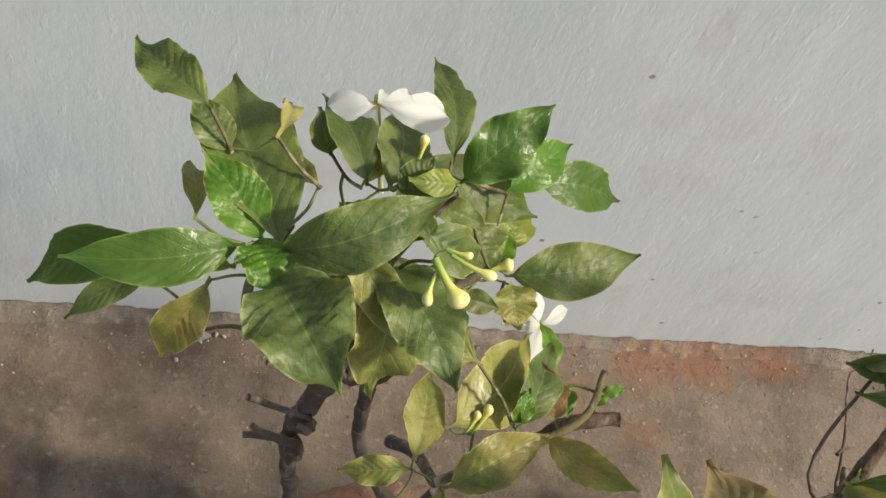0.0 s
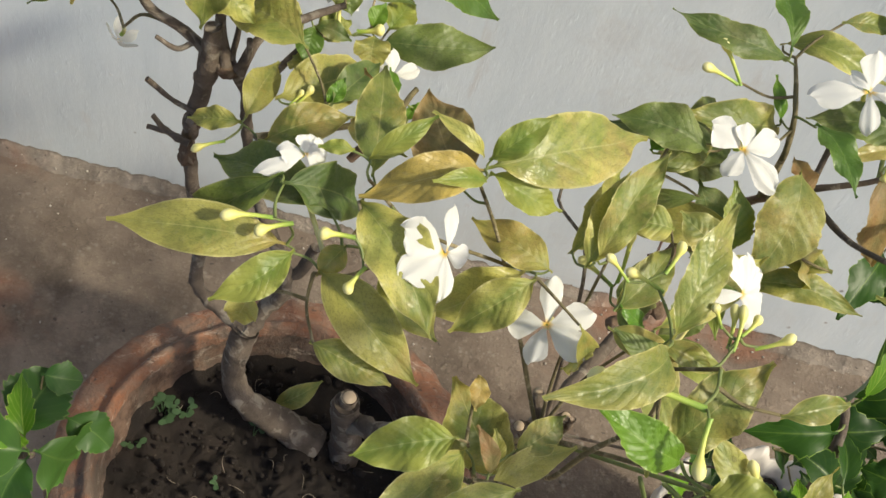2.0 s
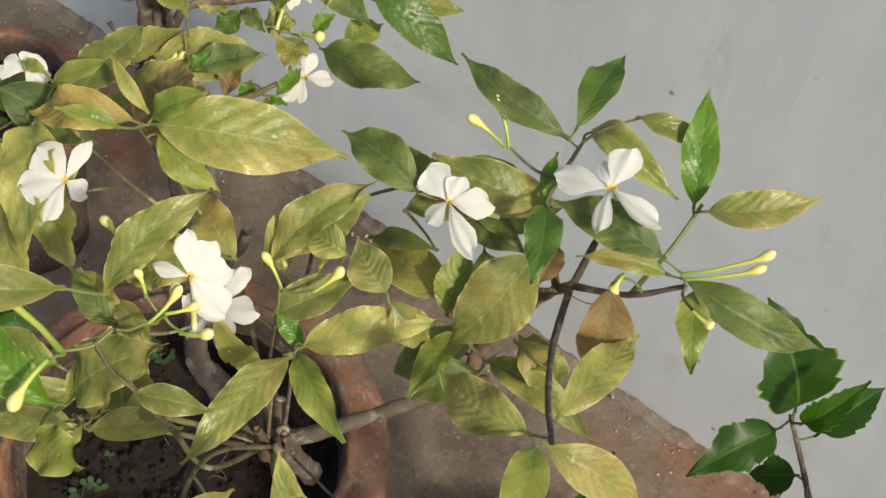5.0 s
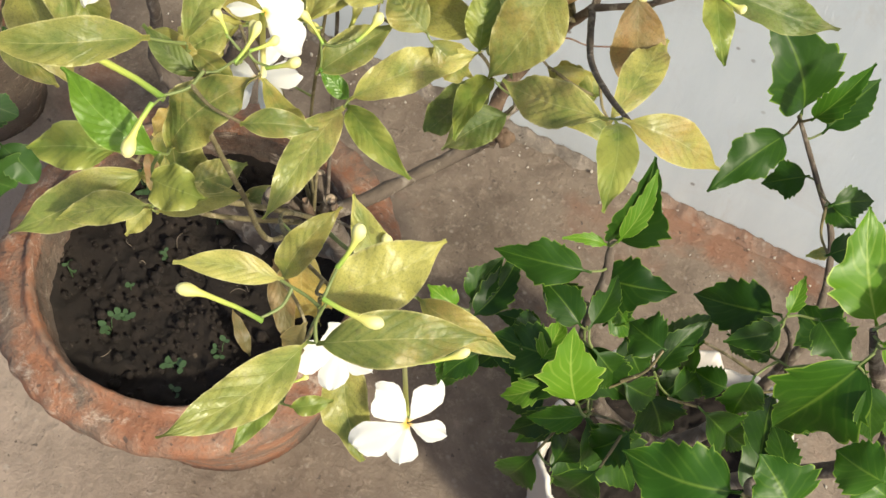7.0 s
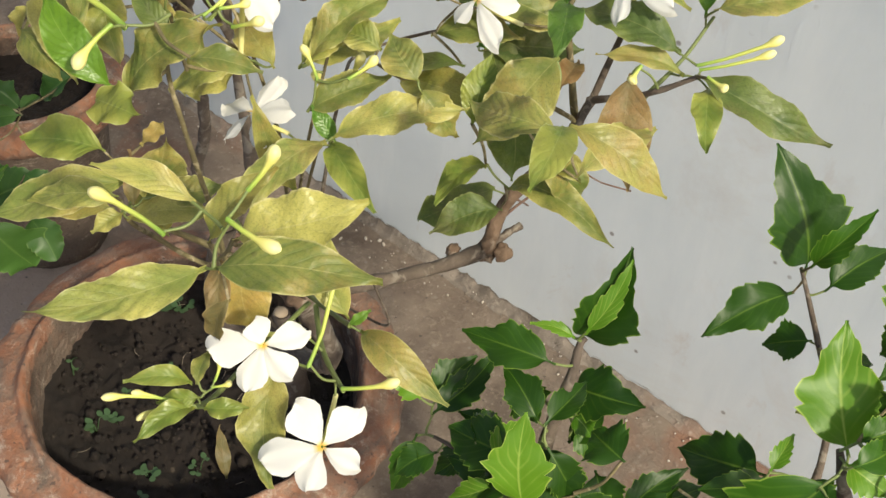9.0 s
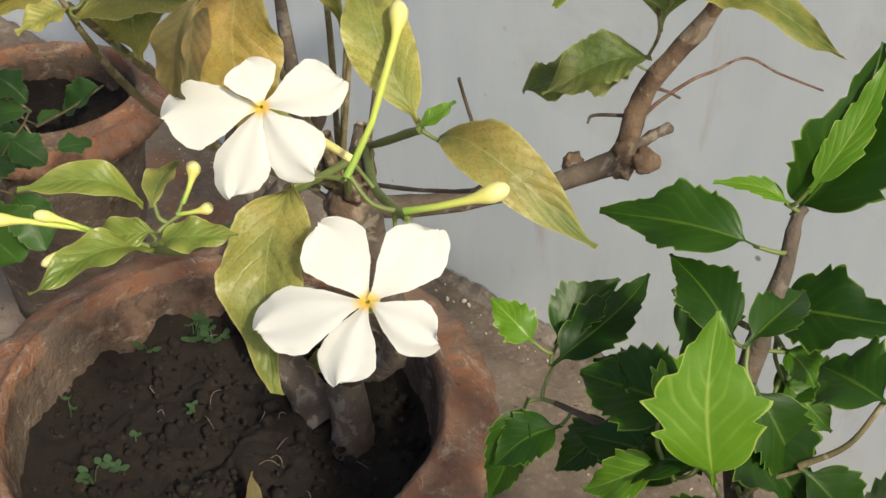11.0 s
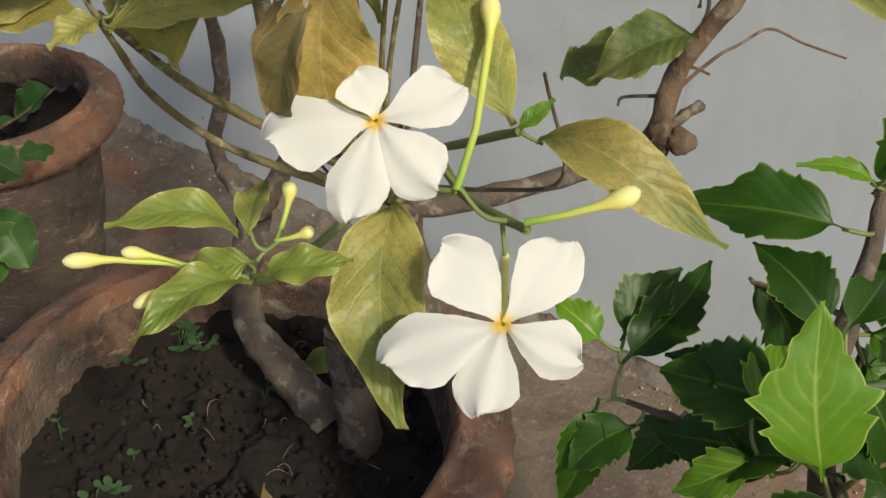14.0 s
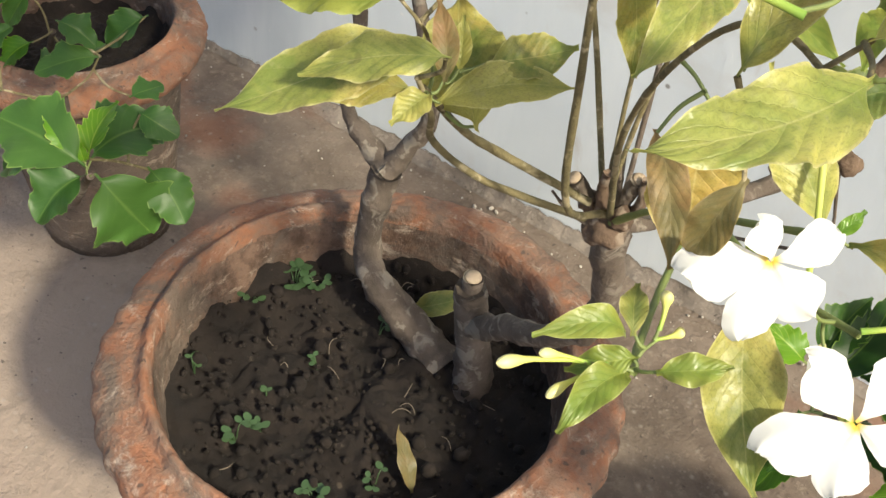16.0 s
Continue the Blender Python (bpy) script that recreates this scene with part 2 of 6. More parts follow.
def blade_mat(name, mid, light, pale, streaks):
    """Smooth toothed leaf: pale margin and midrib, lighter quilting between faint veins. streaks: how pale the veins run."""
    k = Mat(name, 0.42, Specular_IOR_Level=0.36)
    uv = k.nt.nodes.new("ShaderNodeSeparateXYZ")
    k.put(uv.inputs[0], k.coord("UV"))
    s, a = uv.outputs[0], k.math("ABSOLUTE", k.math("SUBTRACT", uv.outputs[1], 0.5))
    big, soft = k.noise(38, 3, 0.5), k.noise(90, 3, 0.5)
    side = k.math("SINE", k.math("ADD", k.math("MULTIPLY", k.math("SUBTRACT", s, k.math("MULTIPLY", a, 0.75)), 44.0), k.math("MULTIPLY", soft, 2.2)))
    tone = k.math("ADD", k.math("MULTIPLY", k.random(), 0.55), k.math("MULTIPLY", big, 0.55))
    c = k.mix(k.ramp(tone, (0.20, 0.0), (0.85, 1.0)), mid, light)
    c = k.mix(k.math("MULTIPLY", k.ramp(side, (0.55, 0.0), (1.0, 1.0)), k.math("MULTIPLY", k.ramp(big, (0.40, 0.2), (0.62, 1.0)), 0.55 * streaks + 0.03)), c, pale)
    c = k.mix(k.ramp(a, (0.004, 0.40 + 0.4 * streaks), (0.028, 0.0)), c, pale)
    c = k.mix(k.ramp(k.math("ADD", a, k.math("MULTIPLY", soft, 0.02)), (0.485, 0.0), (0.500, 0.85)), c, pale)
    h = k.math("ADD", k.math("MULTIPLY", k.math("MULTIPLY", side, k.ramp(big, (0.40, 0.1), (0.65, 1.0))), -0.05), k.math("MULTIPLY", soft, 0.7))
    h = k.math("ADD", h, k.math("MULTIPLY", k.noise(190, 3, 0.6), 0.25))
    k.colour(c).bump(h, 0.45, 0.0015)
    out = k.nt.nodes["Material Output"]
    tr = k.nt.nodes.new("ShaderNodeBsdfTranslucent")
    k.put(tr.inputs[0], k.mix(1.0, c, (1.0, 1.0, 0.5), "MULTIPLY"))
    mx = k.nt.nodes.new("ShaderNodeMixShader")
    mx.inputs[0].default_value = 0.30
    k.put(mx.inputs[1], k.b.outputs[0]), k.put(mx.inputs[2], tr.outputs[0])
    k.put(out.inputs[0], mx.outputs[0])
    return k.m


def petal_mat():
    k = Mat("white_petal", 0.55)
    uv = k.nt.nodes.new("ShaderNodeSeparateXYZ")
    k.put(uv.inputs[0], k.coord("UV"))
    c = k.mix(k.ramp(uv.outputs[0], (0.02, 1.0), (0.075, 0.0)), (0.80, 0.80, 0.775), (0.90, 0.58, 0.06))
    k.colour(c).bump(k.noise(40, 3, 0.5, k.coord("UV", (0.25, 3, 1))), 0.25, 0.002)
    out = k.nt.nodes["Material Output"]
    tr = k.nt.nodes.new("ShaderNodeBsdfTranslucent")
    tr.inputs[0].default_value = (0.80, 0.80, 0.74, 1)
    mx = k.nt.nodes.new("ShaderNodeMixShader")
    mx.inputs[0].default_value = 0.3
    k.put(mx.inputs[1], k.b.outputs[0]), k.put(mx.inputs[2], tr.outputs[0])
    k.put(out.inputs[0], mx.outputs[0])
    return k.m


def bud_mat():
    k = Mat("bud_skin", 0.5)
    uv = k.nt.nodes.new("ShaderNodeSeparateXYZ")
    k.put(uv.inputs[0], k.coord("UV"))
    c = k.ramp(uv.outputs[0], (0.0, (0.20, 0.34, 0.05)), (0.35, (0.42, 0.50, 0.09)), (0.7, (0.66, 0.62, 0.17)), (1.0, (0.74, 0.70, 0.34)))
    return k.colour(c).bump(k.noise(200, 2), 0.2, 0.001).m


def plain(name, colour, rough=0.6, scale=60, vary=0.25, bump=0.3):
    k = Mat(name, rough)
    c = k.mix(k.noise(scale, 4), tuple(v * (1 - vary) for v in colour), tuple(min(1, v * (1 + vary)) for v in colour))
    return k.colour(c).bump(k.noise(scale * 3, 3), bump, 0.0015).m


WALL = wall_paint()
FLOOR = cement("cement_floor", (0.100, 0.072, 0.054), (0.196, 0.156, 0.122), (0.225, 0.090, 0.046))
FILLET = cement("cement_fillet", (0.088, 0.070, 0.056), (0.235, 0.200, 0.168), (0.22, 0.095, 0.052))
CLAY = terracotta("weathered_terracotta", (0.165, 0.072, 0.042), (0.350, 0.150, 0.076), 0.47)
# inside of the pots: soil-stained, with the shade in there also painted into the colour
CLAY_INSIDE = terracotta("stained_shaded_terracotta", (0.052, 0.033, 0.023), (0.105, 0.060, 0.039), 0.45)
# mossy body of the smaller pot, its shade darkened into the clay colour
CLAY_SHADED_MOSS = terracotta("shaded_mossy_terracotta", (0.034, 0.024, 0.014), (0.066, 0.042, 0.024), 0.36)
SOIL = soil_mat()
BARK = bark("grey_brown_bark", (0.074, 0.056, 0.043), (0.135, 0.105, 0.083), (0.225, 0.195, 0.160))
WARMBARK = bark("warm_brown_bark", (0.070, 0.044, 0.029), (0.170, 0.112, 0.074), (0.24, 0.19, 0.145))
REDTWIG = bark("reddish_twig_bark", (0.085, 0.047, 0.036), (0.15, 0.085, 0.062), (0.22, 0.16, 0.12))
TWIG = bark("olive_twig_bark", (0.10, 0.085, 0.04), (0.20, 0.165, 0.08), (0.34, 0.29, 0.18))
STALK = plain("green_stalk", (0.155, 0.195, 0.058), 0.5, 80)
CUT = plain("cut_wood", (0.40, 0.31, 0.22), 0.8, 90)
OLIVE = leaf_mat("olive_leaf", (0.150, 0.200, 0.046), (0.410, 0.385, 0.105), (0.56, 0.52, 0.22), (0.44, 0.30, 0.09), 0.40, 0.9)
GOLD = leaf_mat("yellowed_leaf", (0.210, 0.265, 0.060), (0.56, 0.52, 0.150), (0.58, 0.54, 0.26), (0.47, 0.34, 0.13), 0.36, 0.85)
AMBER = leaf_mat("amber_leaf", (0.33, 0.28, 0.080), (0.55, 0.42, 0.120), (0.62, 0.52, 0.24), (0.55, 0.33, 0.10), 0.40, 0.9)
DEEP = leaf_mat("deep_green_leaf", (0.080, 0.132, 0.034), (0.19, 0.245, 0.058), (0.32, 0.34, 0.13), (0.19, 0.17, 0.07), 0.46, 0.8)
FRESH = leaf_mat("fresh_green_leaf", (0.085, 0.21, 0.018), (0.17, 0.31, 0.03), (0.34, 0.46, 0.12), (0.16, 0.27, 0.03), 0.32, 0.6, 0.08)
BROWN = leaf_mat("browned_leaf", (0.165, 0.150, 0.060), (0.30, 0.205, 0.080), (0.36, 0.28, 0.14), (0.29, 0.13, 0.05), 0.5)
HIB = blade_mat("dark_toothed_leaf", (0.013, 0.047, 0.0035), (0.028, 0.086, 0.006), (0.17, 0.28, 0.035), 0.10)
HIBMID = blade_mat("green_toothed_leaf", (0.026, 0.092, 0.005), (0.052, 0.145, 0.008), (0.24, 0.37, 0.05), 0.20)
HIBNEW = blade_mat("young_toothed_leaf", (0.064, 0.180, 0.007), (0.125, 0.270, 0.014), (0.40, 0.52, 0.11), 0.42)
MIDGREEN = leaf_mat("mid_green_leaf", (0.070, 0.150, 0.022), (0.11, 0.20, 0.03), (0.26, 0.36, 0.10), (0.13, 0.18, 0.03), 0.34, 0.6, 0.1)
PALE = leaf_mat("pale_green_leaf", (0.150, 0.230, 0.036), (0.36, 0.38, 0.08), (0.42, 0.46, 0.16), (0.28, 0.28, 0.06), 0.36, 0.8, 0.12)
HIBSOFT = blade_mat("soft_green_leaf", (0.036, 0.098, 0.020), (0.066, 0.150, 0.030), (0.17, 0.27, 0.07), 0.10)
PETAL, BUD = petal_mat(), bud_mat()
SACK = plain("white_plastic_sack", (0.58, 0.54, 0.49), 0.45, 25, 0.12)
WEED = plain("seedling_green", (0.045, 0.090, 0.034), 0.5, 90)
GRIT = plain("plaster_grit", (0.42, 0.38, 0.33), 0.9, 30, 0.6)
ROOT = plain("pale_rootlet", (0.22, 0.18, 0.135), 0.8, 120)


# ---------------------------------------------------------------- shapes
def obj(name, bm, material, parent=None, label="", smooth=True):
    me = bpy.data.meshes.new(name)
    bm.to_mesh(me)
    bm.free()
    for p in me.polygons:
        p.use_smooth = smooth
    for m in (material if isinstance(material, (list, tuple)) else (material,)):
        me.materials.append(m)
    ob = new(name, me)
    ob.parent = parent
    if label:
        ob["label"] = label
    return ob


def thing(name, place, label, category, group=""):
    e = new(name)
    e.empty_display_size = 0.05
    e.location = place
    tagged(e, label, category, group)
    return e


def local(parent, p):
    """A place of the world in a thing's own coordinates (things are moved, never turned)."""
    p = Vector(p)
    while parent is not None:
        p = p - parent.location
        parent = parent.parent
    return p


def grid(bm, rows, uvs=None, close=False):
    """Quads through rows of points; returns the vertices."""
    vs = [[bm.verts.new(p) for p in r] for r in rows]
    layer = bm.loops.layers.uv.verify() if uvs else None
    for i in range(len(vs) - 1):
        n = len(vs[i])
        for j in range(n if close else n - 1):
            f = bm.faces.new((vs[i][j], vs[i + 1][j], vs[i + 1][(j + 1) % n], vs[i][(j + 1) % n]))
            if uvs:
                for loop, (a, b) in zip(f.loops, ((i, j), (i + 1, j), (i + 1, j + 1), (i, j + 1))):
                    loop[layer].uv = uvs(a, b)
    return vs


def spline(points, steps):
    """Smooth points through the given ones."""
    p = [Vector(q) for q in points]
    p = [p[0] * 2 - p[1]] + p + [p[-1] * 2 - p[-2]]
    out = []
    for i in range(1, len(p) - 2):
        for s in range(steps):
            t = s / steps
            a, b, c, d = p[i - 1:i + 3]
            out.append(0.5 * (2 * b + (c - a) * t + (2 * a - 5 * b + 4 * c - d) * t * t + (3 * b - a - 3 * c + d) * t ** 3))
    return out + [p[-2]]


def tube(bm, points, radii, sides=10, steps=6, rough=0.0, seed=0):
    """A round, tapering stem through points, with knots and uneven bark; its ends are closed."""
    pts = spline(points, steps)
    n = len(pts)
    rs = [float(np.interp(i / (n - 1), np.linspace(0, 1, len(radii)), radii)) for i in range(n)]
    up = Vector((0.31, 0.22, 0.93))
    rows = []
    for i, p in enumerate(pts):
        d = (pts[min(i + 1, n - 1)] - pts[max(i - 1, 0)]).normalized()
        u = (up - d * up.dot(d)).normalized()
        w = d.cross(u)
        up = u
        ring = []
        for k in range(sides):
            a = 2 * math.pi * k / sides
            q = u * math.cos(a) + w * math.sin(a)
            r = rs[i] * (1 + rough * noise.noise((p + q * 0.01) * 90 + Vector((seed, 0, 0))) + rough * 0.5 * max(0, math.sin(i * 1.9 + seed)) ** 6)
            ring.append(p + q * r)
        rows.append(ring)
    vs = grid(bm, rows, lambda a, b: (a / (n - 1), b / sides), True)
    bm.faces.new(list(reversed(vs[0])))
    bm.faces.new(vs[-1])


WOOD, FEET = collections.defaultdict(list), collections.defaultdict(list)


def branch(plant, points, radii, material=None, name="branch", rough=0.22, label=""):
    bm = bmesh.new()
    WOOD[plant.name].extend(spline(points, 8))
    tube(bm, [local(plant, p) for p in points], radii, 10, 6, rough, len(plant.children))
    return obj(name, bm, material or BARK, plant, label)


def stub(plant, base, tip, r):
    """A pruned side branch with its pale cut face."""
    b = branch(plant, [base, [(a + c) / 2 for a, c in zip(base, tip)], tip], [r * 1.1, r, r], BARK, "branch_stub")
    bm = bmesh.new()
    d = (Vector(tip) - Vector(base)).normalized()
    m = Matrix.Translation(local(plant, Vector(tip) + d * 0.0006)) @ d.to_track_quat("Z", "Y").to_matrix().to_4x4()
    bmesh.ops.create_cone(bm, cap_ends=True, segments=12, radius1=r * 0.86, radius2=r * 0.8, depth=0.0015, matrix=m)
    obj("cut_face", bm, CUT, b)
    return b


def knot(plant, place, r, stretch, seed):
    """A gnarled swelling of old wood where shoots were cut."""
    bm = bmesh.new()
    bmesh.ops.create_icosphere(bm, subdivisions=3, radius=1)
    for p in bm.verts:
        n = p.co.normalized()
        p.co = local(plant, place) + Vector(a * c for a, c in zip(n, stretch)) * r * (1 + 0.34 * noise.noise(n * 1.7 + Vector((seed, 0, 0))) + 0.20 * noise.noise(n * 4 + Vector((0, seed, 0))))
    return obj("knot", bm, WARMBARK, plant)


SHAPES = {"jas": (0.82, 1.12), "hib": (0.50, 1.06), "soft": (0.50, 0.62), "oval": (0.52, 0.42)}
UP = Vector((0.16, -0.46, 0.87))


def leaf(plant, base, tip, width, material, bulge=0.12, turn=0.0, shape="jas", fold=0.42, curl=0.0, label="", bite=0.0):
    """A leaf from its stalk's foot to its tip. bulge: how far it arches, in lengths. turn: degrees it rolls about its length.
    fold: how far the halves rise from the midrib. bite: how much of the tip end is eaten away on one side."""
    rng = random.Random(int(sum(abs(v) * k for v, k in zip((*base, *tip), (7919, 104729, 1299709, 15485863, 32452843, 49979687)))) % 1000003)
    b, t = local(plant, base), local(plant, tip)
    x = (t - b)
    size = x.length
    x = x / size
    FEET[plant.name].append((Vector(base), x))
    z = UP - x * UP.dot(x)
    if z.length < 0.25:
        z = Vector((0.75, -0.6, 0.2)) - x * Vector((0.75, -0.6, 0.2)).dot(x)
    z.normalize()
    z = Matrix.Rotation(radians(turn), 3, x) @ z
    y = z.cross(x)
    pa, pb = SHAPES["soft" if material is HIBSOFT else shape]
    top = (pa / (pa + pb)) ** pa * (pb / (pa + pb)) ** pb
    ni, nj = (56, 12) if shape != "hib" else (48, 10)
    stalk = 0.045 if shape != "hib" else 0.10
    teeth = rng.uniform(4.6, 6.0) if material is HIBNEW else rng.uniform(6.5, 9.5)
    wave, ph, lean = rng.uniform(0.05, 0.13), rng.uniform(0, 6), rng.uniform(-0.07, 0.07)
    veins, quilt = rng.uniform(7.5, 10.5), ((rng.uniform(0.07, 0.16) if width > 0.015 else rng.uniform(0.005, 0.02)) if shape != "hib" else 0.02)
    fold = fold * (rng.uniform(0.40, 1.15) if fold < 0.8 else 1.0)
    tipness, hook, side = rng.uniform(0.15, 0.42), rng.uniform(-0.10, 0.03), rng.uniform(-0.06, 0.06)
    if shape != "jas":
        hook, side = 0.0, 0.0
    tooth = 0.14 if material is HIBSOFT else 0.32 if material is HIBNEW else rng.uniform(0.16, 0.28)
    twist = rng.uniform(-0.4, 0.4) if shape != "hib" else rng.uniform(-0.12, 0.12)
    lobe = (0.22 if material is HIBNEW else rng.choice((0.0, 0.0, 0.14, 0.26))) if shape == "hib" and width > 0.02 else 0.0
    if shape == "hib":
        wave *= 0.45
    if material is FRESH:
        quilt *= 1.3
    rows = []
    for i in range(ni + 1):
        s = i / ni
        q = max(0.0, (s - stalk) / (1 - stalk))
        half = 0.5 * width * (q ** pa * (1 - q) ** pb / top)
        if shape != "hib":
            u = min(1.0, max(0.0, (q - 0.74) / 0.22))
            half *= 1 - tipness * u * u * (3 - 2 * u)
        half *= 1 + lobe * (math.exp(-((q - 0.46) / 0.10) ** 2) - 0.7 * math.exp(-((q - 0.68) / 0.09) ** 2))
        end = max(0.0, (s - 0.72) / 0.28) ** 2
        mid = b + x * (size * s) + z * (bulge * size * 5.65 * s * (1 - s) ** 1.6 + curl * size * s * s + hook * size * end * (1 - s) * 4) + y * (lean * size * math.sin(math.pi * s) + side * size * end * (1 - s) * 5)
        row = []
        for j in range(nj + 1):
            c = 2 * j / nj - 1
            e = half
            if shape == "hib" and abs(c) > 0.70 and 0.22 < q < 0.99:
                step = (q * teeth + (0.35 if c > 0 else 0)) % 1.0
                e = half * (1 + (tooth * (step - 0.35) * min(1, 4 * (1 - q)) + 0.05 * math.sin(q * 13 + ph)) * (abs(c) - 0.7) / 0.3)
            if bite and c > 0 and q > 0.55:
                e = half * (1 - bite * min(1, abs(math.sin((q - 0.55) * 9))))
            off = fold * abs(c) * e
            off += quilt * half * abs(c) ** 0.5 * math.cos(2 * math.pi * veins * (q - 0.28 * abs(c)) + 1.1 * math.sin(7 * q + ph) + 0.7 * math.sin(17 * q * (1.2 if c > 0 else 1) + 2 * ph)) * min(1, 6 * q * (1 - q)) * (1 - 0.55 * abs(c))
            off += wave * width * abs(c) ** 2 * math.sin(s * 17 + ph + (2.1 if c > 0 else 0))
            ca, sa = math.cos(twist * (s - 0.3)), math.sin(twist * (s - 0.3))
            py, pz = c * max(e, 0.0009), off - 0.10 * half * c * c
            row.append(mid + y * (py * ca - pz * sa) + z * (py * sa + pz * ca))
        rows.append(row)
    bm = bmesh.new()
    grid(bm, rows, lambda i, j: (i / ni, j / nj))
    return obj("leaf", bm, material, plant, label)


def hib(plant, base, tip, width, material=None, bulge=0.10, turn=0.0, fold=0.58, curl=-0.05):
    return leaf(plant, base, tip, width, material or HIB, bulge, turn, "hib", fold, curl)


def bud(plant, base, tip, r):
    """A closed flower: slim green tube and swollen pale head."""
    b, t, r = local(plant, base), local(plant, tip), r * 1.2
    d = (t - b)
    FEET[plant.name].append((Vector(base), d.normalized()))
    side = d.cross(Vector((0.3, 0.2, 1))).normalized() * d.length * 0.05
    prof = [(0.0, 0.40), (0.10, 0.36), (0.32, 0.34), (0.52, 0.40), (0.64, 0.54), (0.73, 0.82), (0.81, 1.0), (0.90, 0.95), (0.96, 0.66), (0.99, 0.30), (1.0, 0.05)]
    rows, q, head = [], d.to_track_quat("Z", "Y"), min(1.0, 0.026 / d.length)
    for s, w in prof:
        s = s if s < 0.5 else 1 - (1 - s) * head
        c = b + d * s + side * math.sin(math.pi * s)
        rows.append([c + q @ Vector((math.cos(a) * r * w, math.sin(a) * r * w, 0)) for a in np.linspace(0, 2 * math.pi, 11)[:-1]])
    bm = bmesh.new()
    vs = grid(bm, rows, lambda i, j: (prof[i][0], j / 10), True)
    bm.faces.new(vs[-1])
    return obj("bud", bm, BUD, plant)


def flower(plant, eye, face, petals, foot, label=""):
    """A pinwheel flower on a tube that runs back to foot. petals: the angle, length, width and lift of each; lift bends a petal towards the face (or back, below 0)."""
    eye, face = local(plant, eye), Vector(face).normalized()
    m3 = face.to_track_quat("Z", "Y").to_matrix()
    e = new("flower")
    e.empty_display_size = 0.01
    e.parent = plant
    e.location = eye
    if label:
        e["label"] = label
    for k, (angle, long, width, lift) in enumerate(petals):
        bm = bmesh.new()
        rng = random.Random(k * 31 + int(1e5 * long))
        rows, ni, nj = [], 24, 16
        roll, ph, cup = rng.uniform(0.05, 0.14), rng.uniform(0, 6), rng.uniform(0.00, 0.12)
        for i in range(ni + 1):
            s = 1 - (1 - i / ni) ** 1.7
            half = 0.5 * width * (0.10 + 0.90 * math.sin(min(1, s / 0.70) * math.pi / 2) ** 1.5)
            if s > 0.62:
                half *= max(0.03, 1 - ((s - 0.62) / 0.381) ** 2.2) ** 0.5
            row = []
            for j in range(nj + 1):
                c = 2 * j / nj - 1
                frill = (0.014 * math.sin(c * 11 + ph) + 0.007 * math.sin(c * 23 + 2 * ph)) * (1 - c * c) * max(0.0, (s - 0.80) / 0.20)
                r = long * (0.02 + 0.98 * s) * (1 - 0.06 * c * s + frill)
                side = c * half * (1 + 0.10 * c + (0.030 * math.sin(s * 17 + ph) + 0.016 * math.sin(s * 43 + 2 * ph)) * abs(c) ** 6) + width * 0.22 * (s * s - s)
                z = long * (lift * s ** 1.5 + 0.10 * math.sin(s * 3.1) * (1 - s) + cup * (0.5 - c * c) * s) + width * roll * c * (0.5 + s)
                z += width * (0.034 * math.sin(c * 6 + ph) * s + 0.016 * math.sin(c * 15 + 2 * ph) * s ** 8 + 0.020 * math.sin(s * 31 + 3 * ph + c) * abs(c) ** 5 * s)
                row.append(m3 @ (Matrix.Rotation(radians(angle), 3, "Z") @ Vector((r, side, z + 0.0006 * k))))
            rows.append(row)
        grid(bm, rows, lambda i, j: (i / ni, j / nj))
        obj("petal", bm, PETAL, e)
    FEET[plant.name].append((Vector(foot), (eye - local(plant, foot)).normalized()))
    bm = bmesh.new()
    f = local(plant, foot) - eye
    tube(bm, [m3 @ Vector((0, 0, -0.0028)), m3 @ Vector((0, 0, -0.25 * f.length)), f], [0.0015, 0.0014, 0.0013], 9, 6, 0.02)
    obj("flower_tube", bm, BUD, e)
    return e


def stalks(plant, r, reach=0.12):
    """Joins the foot of each leaf, bud and flower to wood within reach by a thin stalk that arrives along the leaf."""
    wood = np.array([tuple(p) for p in WOOD[plant.name]])
    feet = list(FEET[plant.name])
    gap = np.array([np.linalg.norm(wood - np.array(f), axis=1).min() for f, d in feet])
    while feet:
        i = int(gap.argmin())
        (f, d), far = feet.pop(i), gap[i]
        gap = np.delete(gap, i)
        q = [tuple(f)]
        if 0.003 < far < reach:
            a = Vector(wood[np.linalg.norm(wood - np.array(f), axis=1).argmin()])
            m = (a + f) / 2 - d * far * 0.08 - Vector((0, 0, far * 0.05))
            thick = r * (0.75 + min(0.7, far * 10))
            branch(plant, [a, m, f + d * 0.002], [thick * 1.25, thick, thick * 0.9], STALK if far < 0.022 else TWIG, "leaf_stalk", 0.08)
            q = [tuple(p) for p in spline([a, m, f], 5)]
        wood = np.vstack((wood, q))
        if feet:
            gap = np.minimum(gap, [min((Vector(p) - g[0]).length for p in q) for g in feet])


